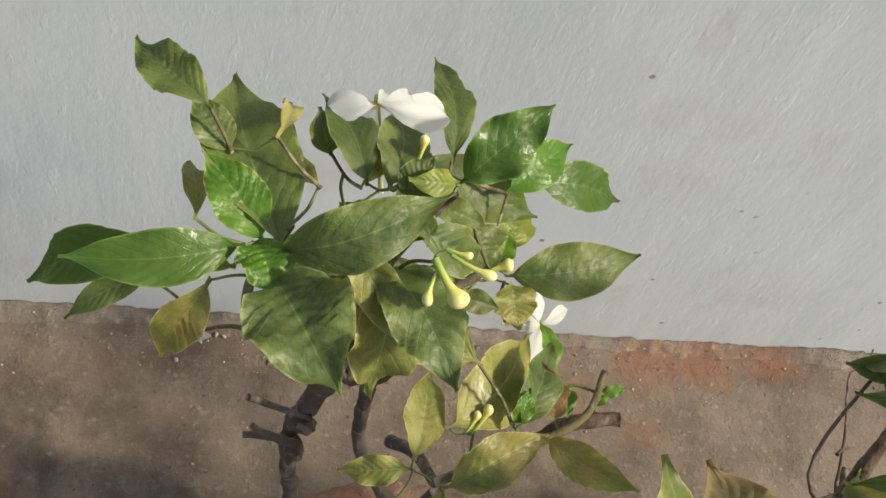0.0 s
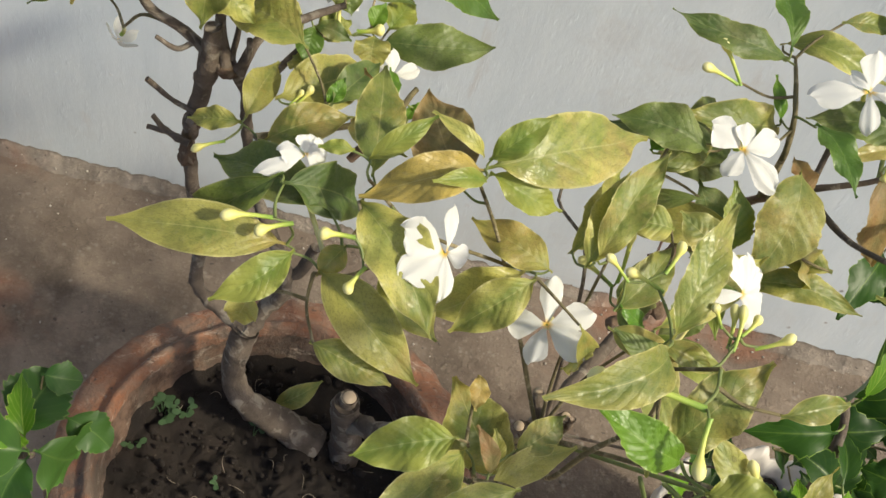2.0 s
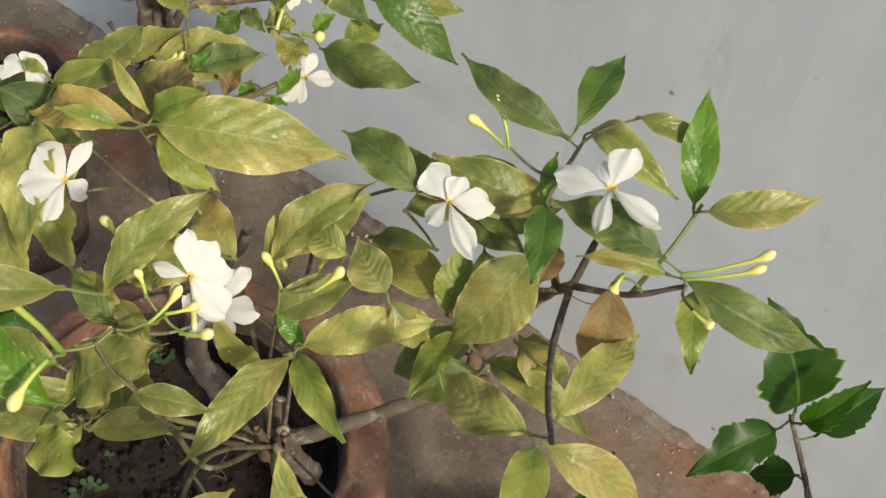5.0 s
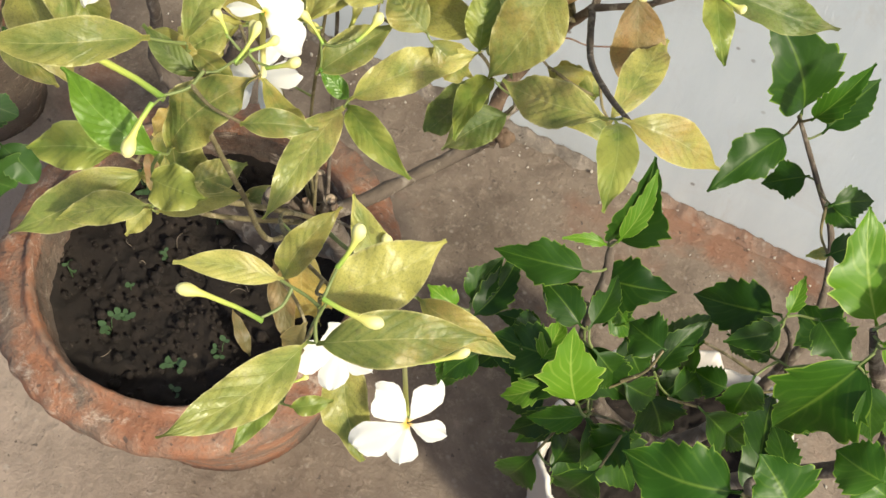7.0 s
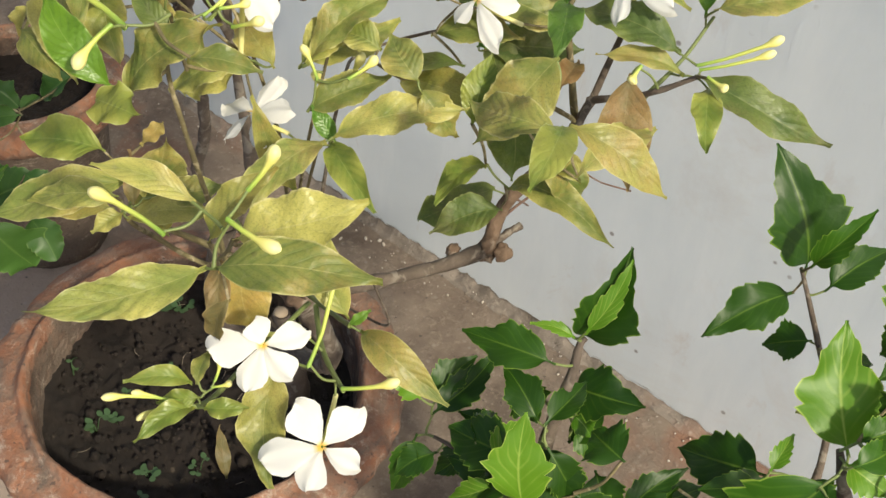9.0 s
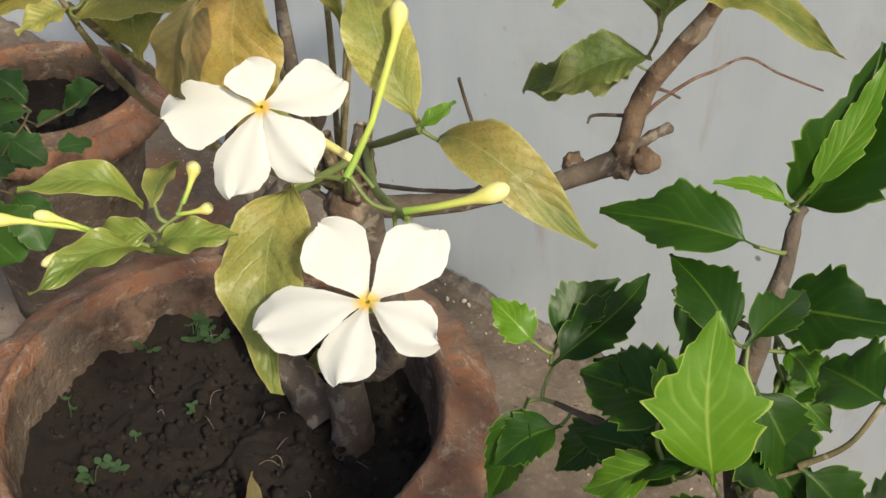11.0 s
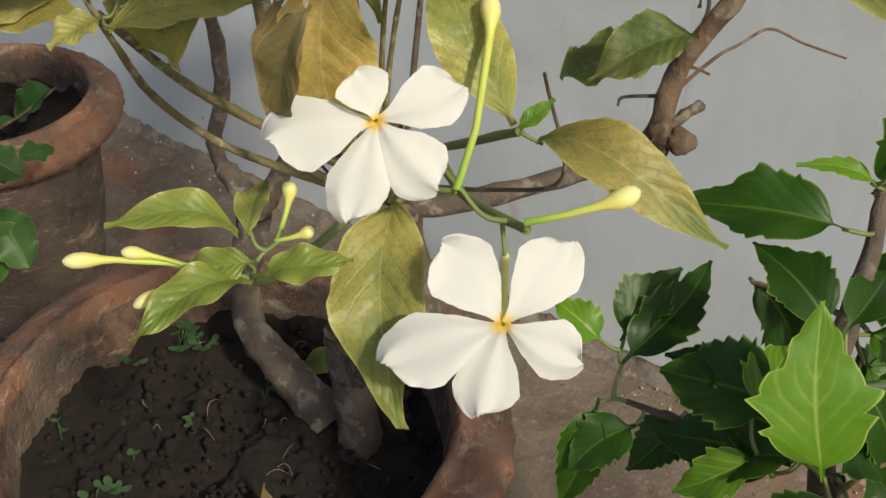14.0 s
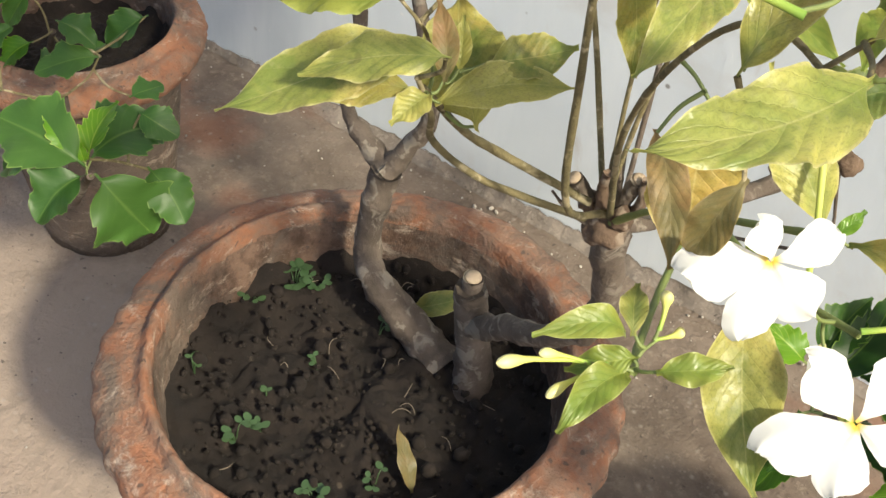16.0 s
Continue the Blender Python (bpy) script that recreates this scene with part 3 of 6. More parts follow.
# ---------------------------------------------------------------- setting
def strip_wall():
    bm = bmesh.new()
    bmesh.ops.create_cube(bm, size=1, matrix=Matrix.Translation((0, 0.653 + 0.115, 1.4)) @ Matrix.Diagonal((24, 0.23, 2.9, 1)))
    w = obj("wall_back", bm, WALL, None, "", False)
    tagged(w, "pale grey-blue limewashed wall with brush marks and specks", "wall", kind="structure")
    bm = bmesh.new()
    bmesh.ops.create_grid(bm, x_segments=2, y_segments=2, size=150)
    f = obj("ground", bm, FLOOR, None, "", False)
    tagged(f, "stained brown cement floor with grit and rusty patches", "floor", kind="structure")
    # uneven cement fillet where the floor meets the wall
    bm = bmesh.new()
    rows = []
    n = 560
    for i in range(n + 1):
        x = -1.6 + 3.2 * i / n
        w0 = 0.017 + 0.012 * noise.noise((x * 5, 3, 0)) + 0.006 * noise.noise((x * 40, 9, 0))
        h0 = 0.008 + 0.006 * noise.noise((x * 9, 1, 5)) + 0.005 * noise.noise((x * 60, 2, 5)) + 0.003 * noise.noise((x * 190, 2, 5))
        row = []
        for j in range(13):
            s = j / 12
            y = 0.6545 - w0 * (1 - s)
            z = 0.0006 + (h0 + 0.004) * s ** 1.6 + (0.0034 * noise.noise((x * 80, y * 80, 4)) + 0.0022 * noise.noise((x * 210, y * 210, 4))) * (0 < j)
            row.append((x, y if j < 12 else 0.6525, z))
        rows.append(row)
    grid(bm, rows)
    bmesh.ops.recalc_face_normals(bm, faces=bm.faces)
    t = obj("trim", bm, FILLET)
    tagged(t, "rough cement fillet along the foot of the wall", "trim", kind="structure")

    # crumbs of plaster and grit at the wall's foot and over the floor
    rng = random.Random(11)
    bm = bmesh.new()
    for k in range(330):
        near = rng.random() < 0.62
        x = rng.uniform(-0.9, 1.1)
        y = 0.645 - abs(rng.gauss(0, 0.035)) if near else rng.uniform(-0.1, 0.63)
        s = rng.uniform(0.0007, 0.0022) * (1.6 if rng.random() < 0.08 else 1)
        if math.hypot(x - 0.060, y - 0.206) < 0.20 or math.hypot(x - 0.510, y - 0.264) < 0.14 or math.hypot(x + 0.402, y - 0.361) < 0.13:
            continue
        m = Matrix.Translation((x, y, s * 0.4 + (0.006 * max(0, 1 - (0.65 - y) / 0.025)))) @ Euler((rng.random() * 3, rng.random() * 3, rng.random() * 3)).to_matrix().to_4x4() @ Matrix.Diagonal((s, s * rng.uniform(0.6, 1), s * rng.uniform(0.4, 0.8), 1))
        bmesh.ops.create_icosphere(bm, subdivisions=1, radius=1, matrix=m)
    g = obj("grit", bm, GRIT, None, "", False)
    tagged(g, "pale crumbs of plaster and grit on the cement", "grit", kind="stuff")


strip_wall()


def lathe(bm, prof, waves=None, sides=120, jitter=0.0, seed=0.0):
    rows = []
    for r, z, w in prof:
        ring = []
        for k in range(sides):
            a = 2 * math.pi * k / sides
            rr = r * (1 + w * (waves(a) if waves else 0))
            d = jitter * (noise.noise((math.cos(a) * 3 + seed, math.sin(a) * 3, z * 30)) + 0.45 * noise.noise((math.cos(a) * 17 + seed, math.sin(a) * 17, z * 90)) + 0.30 * noise.noise((math.cos(a) * 41 + seed, math.sin(a) * 41, z * 160)))
            ring.append(((rr + d) * math.cos(a), (rr + d) * math.sin(a), z + d * 0.6))
        rows.append(ring)
    return grid(bm, rows, None, True)


def clay_pot(x, y, rim, top, flange, label, seed, clay):
    """Terracotta pot with an inner lip and a scalloped flange. rim: the lip's inner radius; top: the lip's height."""
    p = thing("flower_pot", (x, y, 0), label, "flower pot", "terracotta pots")
    w = rim + flange
    inner = [(0.02, 0.012, 0), (rim * 0.60, 0.012, 0), (rim * 0.80, top * 0.45, 0), (rim * 0.925, top - 0.07, 0), (rim * 0.95, top - 0.045, 0), (rim * 0.962, top - 0.028, 0), (rim * 0.972, top - 0.014, 0)]
    lip = [(rim * 0.9715, top - 0.016, 0), (rim * 0.976, top - 0.010, 0), (rim * 0.99, top - 0.002, 0), (rim + 0.0015, top + 0.001, 0), (rim + 0.0045, top - 0.002, 0), (rim + 0.007, top - 0.007, 0),
           (rim + 0.010, top - 0.008, 0.1), (rim + 0.016, top - 0.007, 0.4), (w - 0.010, top - 0.010, 0.8), (w - 0.004, top - 0.013, 1), (w - 0.001, top - 0.018, 1), (w, top - 0.024, 1),
           (w - 0.003, top - 0.031, 1), (w - 0.012, top - 0.036, 0.7), (rim + 0.006, top - 0.042, 0.3), (rim + 0.004, top - 0.046, 0.1)]
    outer = [(rim + 0.0035, top - 0.045, 0), (rim * 0.985, top - 0.075, 0), (rim * 0.93, top * 0.5, 0), (rim * 0.76, 0.02, 0), (rim * 0.75, 0.0, 0), (0.02, 0.0, 0)]
    waves = lambda a: 0.0050 * math.cos(41 * a + seed + 0.9 * math.sin(3 * a)) * (0.75 + 0.5 * math.sin(2 * a + seed)) + 0.006 * math.sin(5 * a + seed)
    for name, prof in (("inner_wall", inner), ("rim", lip), ("body", outer)):
        bm = bmesh.new()
        vs = lathe(bm, prof, waves, 330, 0.0024, seed)
        if name != "rim":
            bm.faces.new(vs[0] if name == "inner_wall" else list(reversed(vs[-1])))
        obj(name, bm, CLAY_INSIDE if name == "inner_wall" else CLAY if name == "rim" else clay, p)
    return p


def soil_bed(x, y, r, z, seed, label):
    """A lumpy bed of soil."""
    bm = bmesh.new()
    rows = []
    for i in range(46):
        rr = r * (i / 45) + 0.0005
        rows.append([])
        for k in range(150):
            a = 2 * math.pi * k / 150
            px, py = rr * math.cos(a), rr * math.sin(a)
            h = 0.010 * noise.noise((px * 14, py * 14, seed)) + 0.009 * noise.noise((px * 30, py * 38, seed)) + 0.0042 * noise.noise((px * 95, py * 95, seed)) + 0.003 * noise.noise((px * 210, py * 210, seed))
            clod = noise.voronoi((px * 42, py * 42, seed))[0][0]
            h += 0.009 * max(0, 0.42 - clod) - 0.001 * max(0, clod - 0.5)
            bank = max(0.0, (rr / r - 0.90) / 0.10) ** 2 * (0.010 + 0.012 * noise.noise((math.cos(a) * 4, math.sin(a) * 4, seed)))
            rows[-1].append((px, py, h + bank))
    vs = grid(bm, rows, None, True)
    bm.faces.new(list(reversed(vs[0])))
    bmesh.ops.recalc_face_normals(bm, faces=bm.faces)
    s = obj("soil", bm, SOIL)
    s.location = (x, y, z)
    for f in s.data.polygons:
        f.use_smooth = True
    return tagged(s, label, "soil")


clay_pot(0.060, 0.206, 0.147, 0.263, 0.037, "wide weathered terracotta pot with scalloped rim", 0.0, CLAY)
soil_bed(0.060, 0.206, 0.139, 0.203, 3.0, "dark lumpy soil in the wide terracotta pot")
clay_pot(-0.402, 0.361, 0.090, 0.252, 0.029, "smaller terracotta pot with orange rim and mossy body darkened for shade", 2.0, CLAY_SHADED_MOSS)
soil_bed(-0.402, 0.361, 0.084, 0.205, 8.0, "dark soil in the smaller terracotta pot")


# ---------------------------------------------------------------- the shrub in the wide pot
shrub = thing("jasmine_shrub", (0.06, 0.25, 0.2), "white-flowered jasmine shrub with olive-yellow leaves in a terracotta pot", "shrub")
branch(shrub, [(0.0871, 0.2719, 0.2000), (0.0564, 0.2759, 0.2163), (0.0233, 0.2700, 0.2519), (0.0051, 0.2800, 0.2742), (0.0068, 0.2880, 0.3151), (0.0112, 0.2920, 0.3408)], [0.0165, 0.0145, 0.0118, 0.0104, 0.0104, 0.0115], BARK, "trunk")
branch(shrub, [(0.0112, 0.2920, 0.3408), (-0.0183, 0.3000, 0.3519), (-0.0356, 0.3050, 0.3705), (-0.0353, 0.3180, 0.4145), (-0.0437, 0.3180, 0.4905), (-0.0451, 0.3180, 0.5354), (-0.0393, 0.3180, 0.5673), (-0.0326, 0.3180, 0.6093), (-0.0300, 0.3180, 0.6439)], [0.0085, 0.0070, 0.0055, 0.0048, 0.0044, 0.0052, 0.0060, 0.0066, 0.0050], BARK, rough=0.5)
branch(shrub, [(0.0112, 0.2920, 0.3408), (0.0223, 0.3000, 0.3626), (0.0362, 0.3050, 0.4048), (0.0005, 0.3260, 0.4821), (-0.0067, 0.3260, 0.5483), (-0.0086, 0.3260, 0.5812)], [0.0085, 0.0070, 0.0055, 0.0042, 0.0038, 0.0042], BARK, rough=0.4)
branch(shrub, [(-0.0086, 0.3260, 0.5812), (-0.0209, 0.3220, 0.6165), (-0.0284, 0.3200, 0.6438)], [0.0036, 0.0032, 0.0030], BARK, rough=0.4)
branch(shrub, [(-0.0086, 0.3260, 0.5812), (0.0095, 0.3300, 0.6067), (0.0237, 0.3450, 0.6222)], [0.0034, 0.0028, 0.0020], BARK, rough=0.4)
branch(shrub, [(0.0283, 0.3073, 0.3981), (0.0455, 0.3098, 0.4141), (0.0545, 0.3136, 0.4455)], [0.0055, 0.005, 0.0045], BARK)
branch(shrub, [(-0.0228, 0.3190, 0.6074), (-0.0484, 0.3215, 0.6297), (-0.0733, 0.3191, 0.6488), (-0.0774, 0.3230, 0.6896), (-0.0645, 0.3216, 0.7425)], [0.0042, 0.0034, 0.0028, 0.0024, 0.0020], BARK)
branch(shrub, [(-0.0212, 0.3194, 0.6113), (-0.0274, 0.3267, 0.6475), (-0.0158, 0.3356, 0.6967), (0.0031, 0.3406, 0.7479)], [0.0044, 0.0034, 0.0028, 0.0024], BARK)
branch(shrub, [(-0.0126, 0.3191, 0.6076), (-0.0025, 0.3312, 0.6316), (0.0166, 0.3482, 0.6367), (0.0436, 0.3635, 0.6461)], [0.0042, 0.0032, 0.0028, 0.0022], BARK)
branch(shrub, [(0.0116, 0.3137, 0.5293), (0.0158, 0.2887, 0.5795), (0.0160, 0.2565, 0.6258)], [0.0040, 0.0032, 0.0026], BARK)
branch(shrub, [(0.0160, 0.2565, 0.6258), (0.0849, 0.2849, 0.6365), (0.1015, 0.3117, 0.6424)], [0.0024, 0.0020, 0.0017], TWIG)
branch(shrub, [(-0.0376, 0.3101, 0.5682), (-0.0555, 0.3140, 0.5706), (-0.0716, 0.3122, 0.5869)], [0.0020, 0.0016, 0.0020], BARK, "twig")
branch(shrub, [(-0.0416, 0.3211, 0.6240), (-0.0518, 0.3149, 0.6195), (-0.0651, 0.3135, 0.6269)], [0.0022, 0.0018, 0.0014], BARK, "twig")
branch(shrub, [(-0.0149, 0.3192, 0.6095), (-0.0065, 0.3166, 0.6253), (-0.0064, 0.3180, 0.6411)], [0.0026, 0.0022, 0.0018], BARK, "twig")
branch(shrub, [(-0.0184, 0.3217, 0.6154), (-0.0163, 0.3302, 0.6430), (-0.0205, 0.3326, 0.6728)], [0.0022, 0.0018, 0.0014], BARK, "twig")
branch(shrub, [(-0.0415, 0.3062, 0.5390), (-0.0583, 0.3090, 0.5433), (-0.0674, 0.3095, 0.5550)], [0.0028, 0.0024, 0.0016], BARK, "branch_stub", 0.5)
branch(shrub, [(-0.0564, 0.3091, 0.5432), (-0.0717, 0.3092, 0.5420)], [0.0022, 0.0018], BARK, "branch_stub", 0.5)
branch(shrub, [(-0.0484, 0.3215, 0.6297), (-0.0792, 0.3347, 0.6212), (-0.0983, 0.3454, 0.5934)], [0.0016, 0.0012, 0.0010], TWIG, "twig", 0.2)
knot(shrub, (-0.0432, 0.3077, 0.5261), 0.0062, (1.0, 1.0, 2.1), 6)
knot(shrub, (-0.0208, 0.3191, 0.6074), 0.0058, (1.3, 1.0, 1.1), 9)
knot(shrub, (-0.0387, 0.3093, 0.5596), 0.0050, (1.0, 1.0, 1.2), 11)
# the second, pruned stem and the knuckle from which the near twigs spring
branch(shrub, [(0.1137, 0.2712, 0.1926), (0.1115, 0.2709, 0.2318), (0.1055, 0.2692, 0.2770), (0.1050, 0.2664, 0.3056)], [0.016, 0.014, 0.0125, 0.011], BARK, "trunk")
stub(shrub, (0.1057, 0.2666, 0.3007), (0.1063, 0.2657, 0.3160), 0.007)
branch(shrub, [(0.1079, 0.2714, 0.2646), (0.1183, 0.2635, 0.2756), (0.1456, 0.2440, 0.3125), (0.1877, 0.2248, 0.3514), (0.2230, 0.2022, 0.4112), (0.2304, 0.1724, 0.4977), (0.2302, 0.1613, 0.5197)], [0.010, 0.009, 0.0080, 0.0070, 0.0066, 0.0090, 0.0060], BARK, rough=0.5)
branch(shrub, [(0.2267, 0.1709, 0.5096), (0.2417, 0.2003, 0.5024), (0.2706, 0.2534, 0.5012), (0.2918, 0.2867, 0.5096)], [0.0065, 0.0048, 0.0046, 0.0066], BARK)
knot(shrub, (0.2918, 0.2858, 0.5106), 0.0075, (0.8, 0.9, 1.5), 3)
knot(shrub, (0.3013, 0.2891, 0.5116), 0.0062, (1.1, 1.1, 0.95), 5)
knot(shrub, (0.2727, 0.2716, 0.5056), 0.0050, (1.0, 1.0, 1.2), 8)
branch(shrub, [(0.2938, 0.2883, 0.5145), (0.2958, 0.3022, 0.5178), (0.2990, 0.3127, 0.5190)], [0.0030, 0.0027, 0.0029], BARK, "branch_stub", 0.35)
branch(shrub, [(0.2894, 0.2948, 0.5176), (0.2882, 0.3016, 0.5226), (0.2901, 0.3116, 0.5287), (0.2952, 0.3332, 0.5350), (0.2988, 0.3490, 0.5356)], [0.0014, 0.0011, 0.0010, 0.0009, 0.0008], REDTWIG, "twig", 0.15)
branch(shrub, [(0.2988, 0.3490, 0.5356), (0.3050, 0.3688, 0.5375), (0.3208, 0.3769, 0.5311), (0.3368, 0.3954, 0.5206)], [0.0008, 0.0007, 0.0006, 0.0006], REDTWIG, "twig", 0.15)
branch(shrub, [(0.2856, 0.3153, 0.5347), (0.2910, 0.3194, 0.5328), (0.2975, 0.3213, 0.5309)], [0.0012, 0.0008, 0.0006], REDTWIG, "twig", 0.3)
branch(shrub, [(0.2916, 0.2951, 0.5294), (0.2710, 0.2891, 0.5243), (0.2700, 0.2846, 0.5213)], [0.0010, 0.0008, 0.0006], BARK, "twig", 0.3)
branch(shrub, [(0.2908, 0.2867, 0.5096), (0.2916, 0.2997, 0.5433), (0.3111, 0.3201, 0.5887), (0.3441, 0.2907, 0.6672)], [0.0062, 0.0047, 0.0036, 0.0026], WARMBARK, rough=0.4)
branch(shrub, [(0.3441, 0.2907, 0.6672), (0.3463, 0.3055, 0.7051), (0.3511, 0.3100, 0.7236)], [0.0022, 0.0017, 0.0012], BARK)
branch(shrub, [(0.3277, 0.3074, 0.6308), (0.3222, 0.2971, 0.6804), (0.3153, 0.2965, 0.7120), (0.3130, 0.3139, 0.7195), (0.3106, 0.3336, 0.7246)], [0.0026, 0.0020, 0.0016, 0.0014, 0.0010], TWIG)
branch(shrub, [(0.3765, 0.2889, 0.6886), (0.3797, 0.3207, 0.6999), (0.3801, 0.3476, 0.7150)], [0.0014, 0.0012, 0.0010], STALK)
branch(shrub, [(0.3425, 0.2891, 0.6671), (0.3765, 0.2891, 0.6906), (0.4005, 0.2990, 0.7104)], [0.0022, 0.0017, 0.0013], BARK)
branch(shrub, [(0.3431, 0.2905, 0.6652), (0.3621, 0.2433, 0.6827), (0.3893, 0.1890, 0.7303), (0.4129, 0.1501, 0.7674)], [0.0022, 0.0018, 0.0015, 0.0011], BARK)
branch(shrub, [(0.3306, 0.3021, 0.6376), (0.3260, 0.2718, 0.6647), (0.3220, 0.2550, 0.6791)], [0.0017, 0.0014, 0.0011], TWIG)
branch(shrub, [(0.2276, 0.1618, 0.5270), (0.1903, 0.1890, 0.6101), (0.1634, 0.1847, 0.6857), (0.1430, 0.1730, 0.7417)], [0.0015, 0.0013, 0.0010, 0.0009], TWIG)
branch(shrub, [(0.1764, 0.1847, 0.6603), (0.1226, 0.1684, 0.6938), (0.0935, 0.1559, 0.7394)], [0.0010, 0.0010, 0.0009], TWIG)
branch(shrub, [(0.1286, 0.1701, 0.6887), (0.0972, 0.1397, 0.6835), (0.0784, 0.1217, 0.7017)], [0.0010, 0.0009, 0.0009], TWIG)
branch(shrub, [(0.2276, 0.1618, 0.5270), (0.2221, 0.1756, 0.6061), (0.2260, 0.1936, 0.6873)], [0.0013, 0.0010, 0.0009], TWIG)
branch(shrub, [(0.2276, 0.1618, 0.5270), (0.2356, 0.1622, 0.5947), (0.2520, 0.1583, 0.6584)], [0.0014, 0.0010, 0.0009], TWIG)
branch(shrub, [(0.2297, 0.1601, 0.5266), (0.2301, 0.1138, 0.5658), (0.2350, 0.0937, 0.6465), (0.2418, 0.0759, 0.7165), (0.2393, 0.0726, 0.7501), (0.2347, 0.0802, 0.7668)], [0.0018, 0.0016, 0.0015, 0.0013, 0.0011, 0.0009], TWIG)
branch(shrub, [(0.2291, 0.0917, 0.7345), (0.2419, 0.0772, 0.7670), (0.2521, 0.0674, 0.7891)], [0.0010, 0.0009, 0.0009], TWIG)
branch(shrub, [(0.2320, 0.1597, 0.5269), (0.2482, 0.1121, 0.6137), (0.2759, 0.0727, 0.6826), (0.3071, 0.0440, 0.7237), (0.3398, 0.0380, 0.7100)], [0.0016, 0.0013, 0.0011, 0.0010, 0.0009], TWIG)
branch(shrub, [(0.2323, 0.1615, 0.5218), (0.2649, 0.1321, 0.5704), (0.3083, 0.1083, 0.6063), (0.3354, 0.0943, 0.6278)], [0.0019, 0.0014, 0.0014, 0.0014], STALK)
branch(shrub, [(0.2915, 0.1149, 0.5924), (0.3182, 0.0910, 0.6016), (0.3403, 0.0754, 0.6127), (0.3572, 0.0655, 0.6207)], [0.0016, 0.0015, 0.0014, 0.0012], STALK)
branch(shrub, [(0.2807, 0.1206, 0.5820), (0.2910, 0.0701, 0.5915), (0.3005, 0.0320, 0.5995), (0.3067, 0.0153, 0.6121)], [0.0014, 0.0014, 0.0014, 0.0014], STALK)
branch(shrub, [(0.2322, 0.1715, 0.5289), (0.2201, 0.2109, 0.6469), (0.2002, 0.2608, 0.6442), (0.2514, 0.3227, 0.6635)], [0.0013, 0.0011, 0.0010, 0.0010], BARK, "twig")
branch(shrub, [(0.2406, 0.1625, 0.5320), (0.2936, 0.1485, 0.5598), (0.3264, 0.1371, 0.5853), (0.3243, 0.1240, 0.6292)], [0.0010, 0.0008, 0.0007, 0.0006], BARK, "twig")
stub(shrub, (0.2235, 0.1634, 0.5220), (0.2135, 0.1549, 0.5428), 0.004)
stub(shrub, (0.2332, 0.1661, 0.5286), (0.2398, 0.1647, 0.5502), 0.0038)
knot(shrub, (0.2293, 0.1631, 0.5157), 0.0095, (1.15, 1.0, 1.0), 1)
knot(shrub, (0.2210, 0.1606, 0.5282), 0.0052, (1.0, 1.0, 1.2), 2)
knot(shrub, (0.2374, 0.1610, 0.5278), 0.0050, (1.0, 1.0, 1.3), 4)
branch(shrub, [(0.2334, 0.1647, 0.5219), (0.2427, 0.1637, 0.5356), (0.2440, 0.1618, 0.5542)], [0.0034, 0.0026, 0.0020], WARMBARK, "branch_stub", 0.5)
branch(shrub, [(0.2289, 0.1603, 0.5218), (0.2270, 0.1572, 0.5383), (0.2294, 0.1530, 0.5563)], [0.0030, 0.0024, 0.0021], WARMBARK, "branch_stub", 0.5)
branch(shrub, [(0.2249, 0.1598, 0.5157), (0.2135, 0.1557, 0.5220), (0.2052, 0.1519, 0.5324)], [0.0016, 0.0011, 0.0007], BARK, "twig", 0.4)
stub(shrub, (0.2268, 0.1713, 0.5290), (0.2218, 0.1809, 0.5449), 0.0035)
branch(shrub, [(0.2235, 0.1534, 0.5349), (0.1912, 0.1212, 0.5678), (0.1832, 0.1026, 0.5877), (0.1824, 0.0740, 0.6244)], [0.0019, 0.0019, 0.0018, 0.0014], TWIG)
branch(shrub, [(0.2235, 0.1526, 0.5256), (0.1888, 0.1191, 0.5508), (0.1727, 0.0998, 0.5764), (0.1842, 0.0780, 0.6105), (0.1815, 0.0709, 0.6301)], [0.0018, 0.0017, 0.0016, 0.0013, 0.0010], TWIG)
branch(shrub, [(0.0707, 0.2916, 0.5846), (0.0835, 0.2933, 0.6113), (0.0935, 0.2925, 0.6240), (0.1122, 0.2927, 0.6262)], [0.0026, 0.0033, 0.0038, 0.0033], WARMBARK, "branch_stub", 0.45)
# leaves of the tall crown
leaf(shrub, (-0.0986, 0.3524, 0.7747), (-0.1313, 0.3908, 0.7665), 0.0212, DEEP)
leaf(shrub, (-0.0667, 0.3108, 0.7373), (-0.0906, 0.4010, 0.7364), 0.0405, DEEP)
leaf(shrub, (-0.0747, 0.3152, 0.7386), (-0.1011, 0.3449, 0.7567), 0.0238, FRESH)
leaf(shrub, (-0.0786, 0.3157, 0.7374), (-0.0709, 0.2893, 0.7398), 0.0251, FRESH)
leaf(shrub, (-0.0819, 0.3130, 0.7390), (-0.1526, 0.3023, 0.7382), 0.0229, MIDGREEN)
leaf(shrub, (-0.1144, 0.3704, 0.6368), (-0.1919, 0.3831, 0.5630), 0.0295, MIDGREEN)
leaf(shrub, (-0.0943, 0.3186, 0.6997), (-0.1150, 0.3054, 0.6443), 0.0222, OLIVE)
leaf(shrub, (-0.0700, 0.2985, 0.7392), (-0.0440, 0.2458, 0.7487), 0.0439, DEEP)
leaf(shrub, (-0.0519, 0.3105, 0.7373), (-0.0382, 0.2924, 0.6967), 0.0153, OLIVE)
leaf(shrub, (-0.0681, 0.3122, 0.7381), (-0.0027, 0.3239, 0.7731), 0.0270, DEEP, bulge=.2)
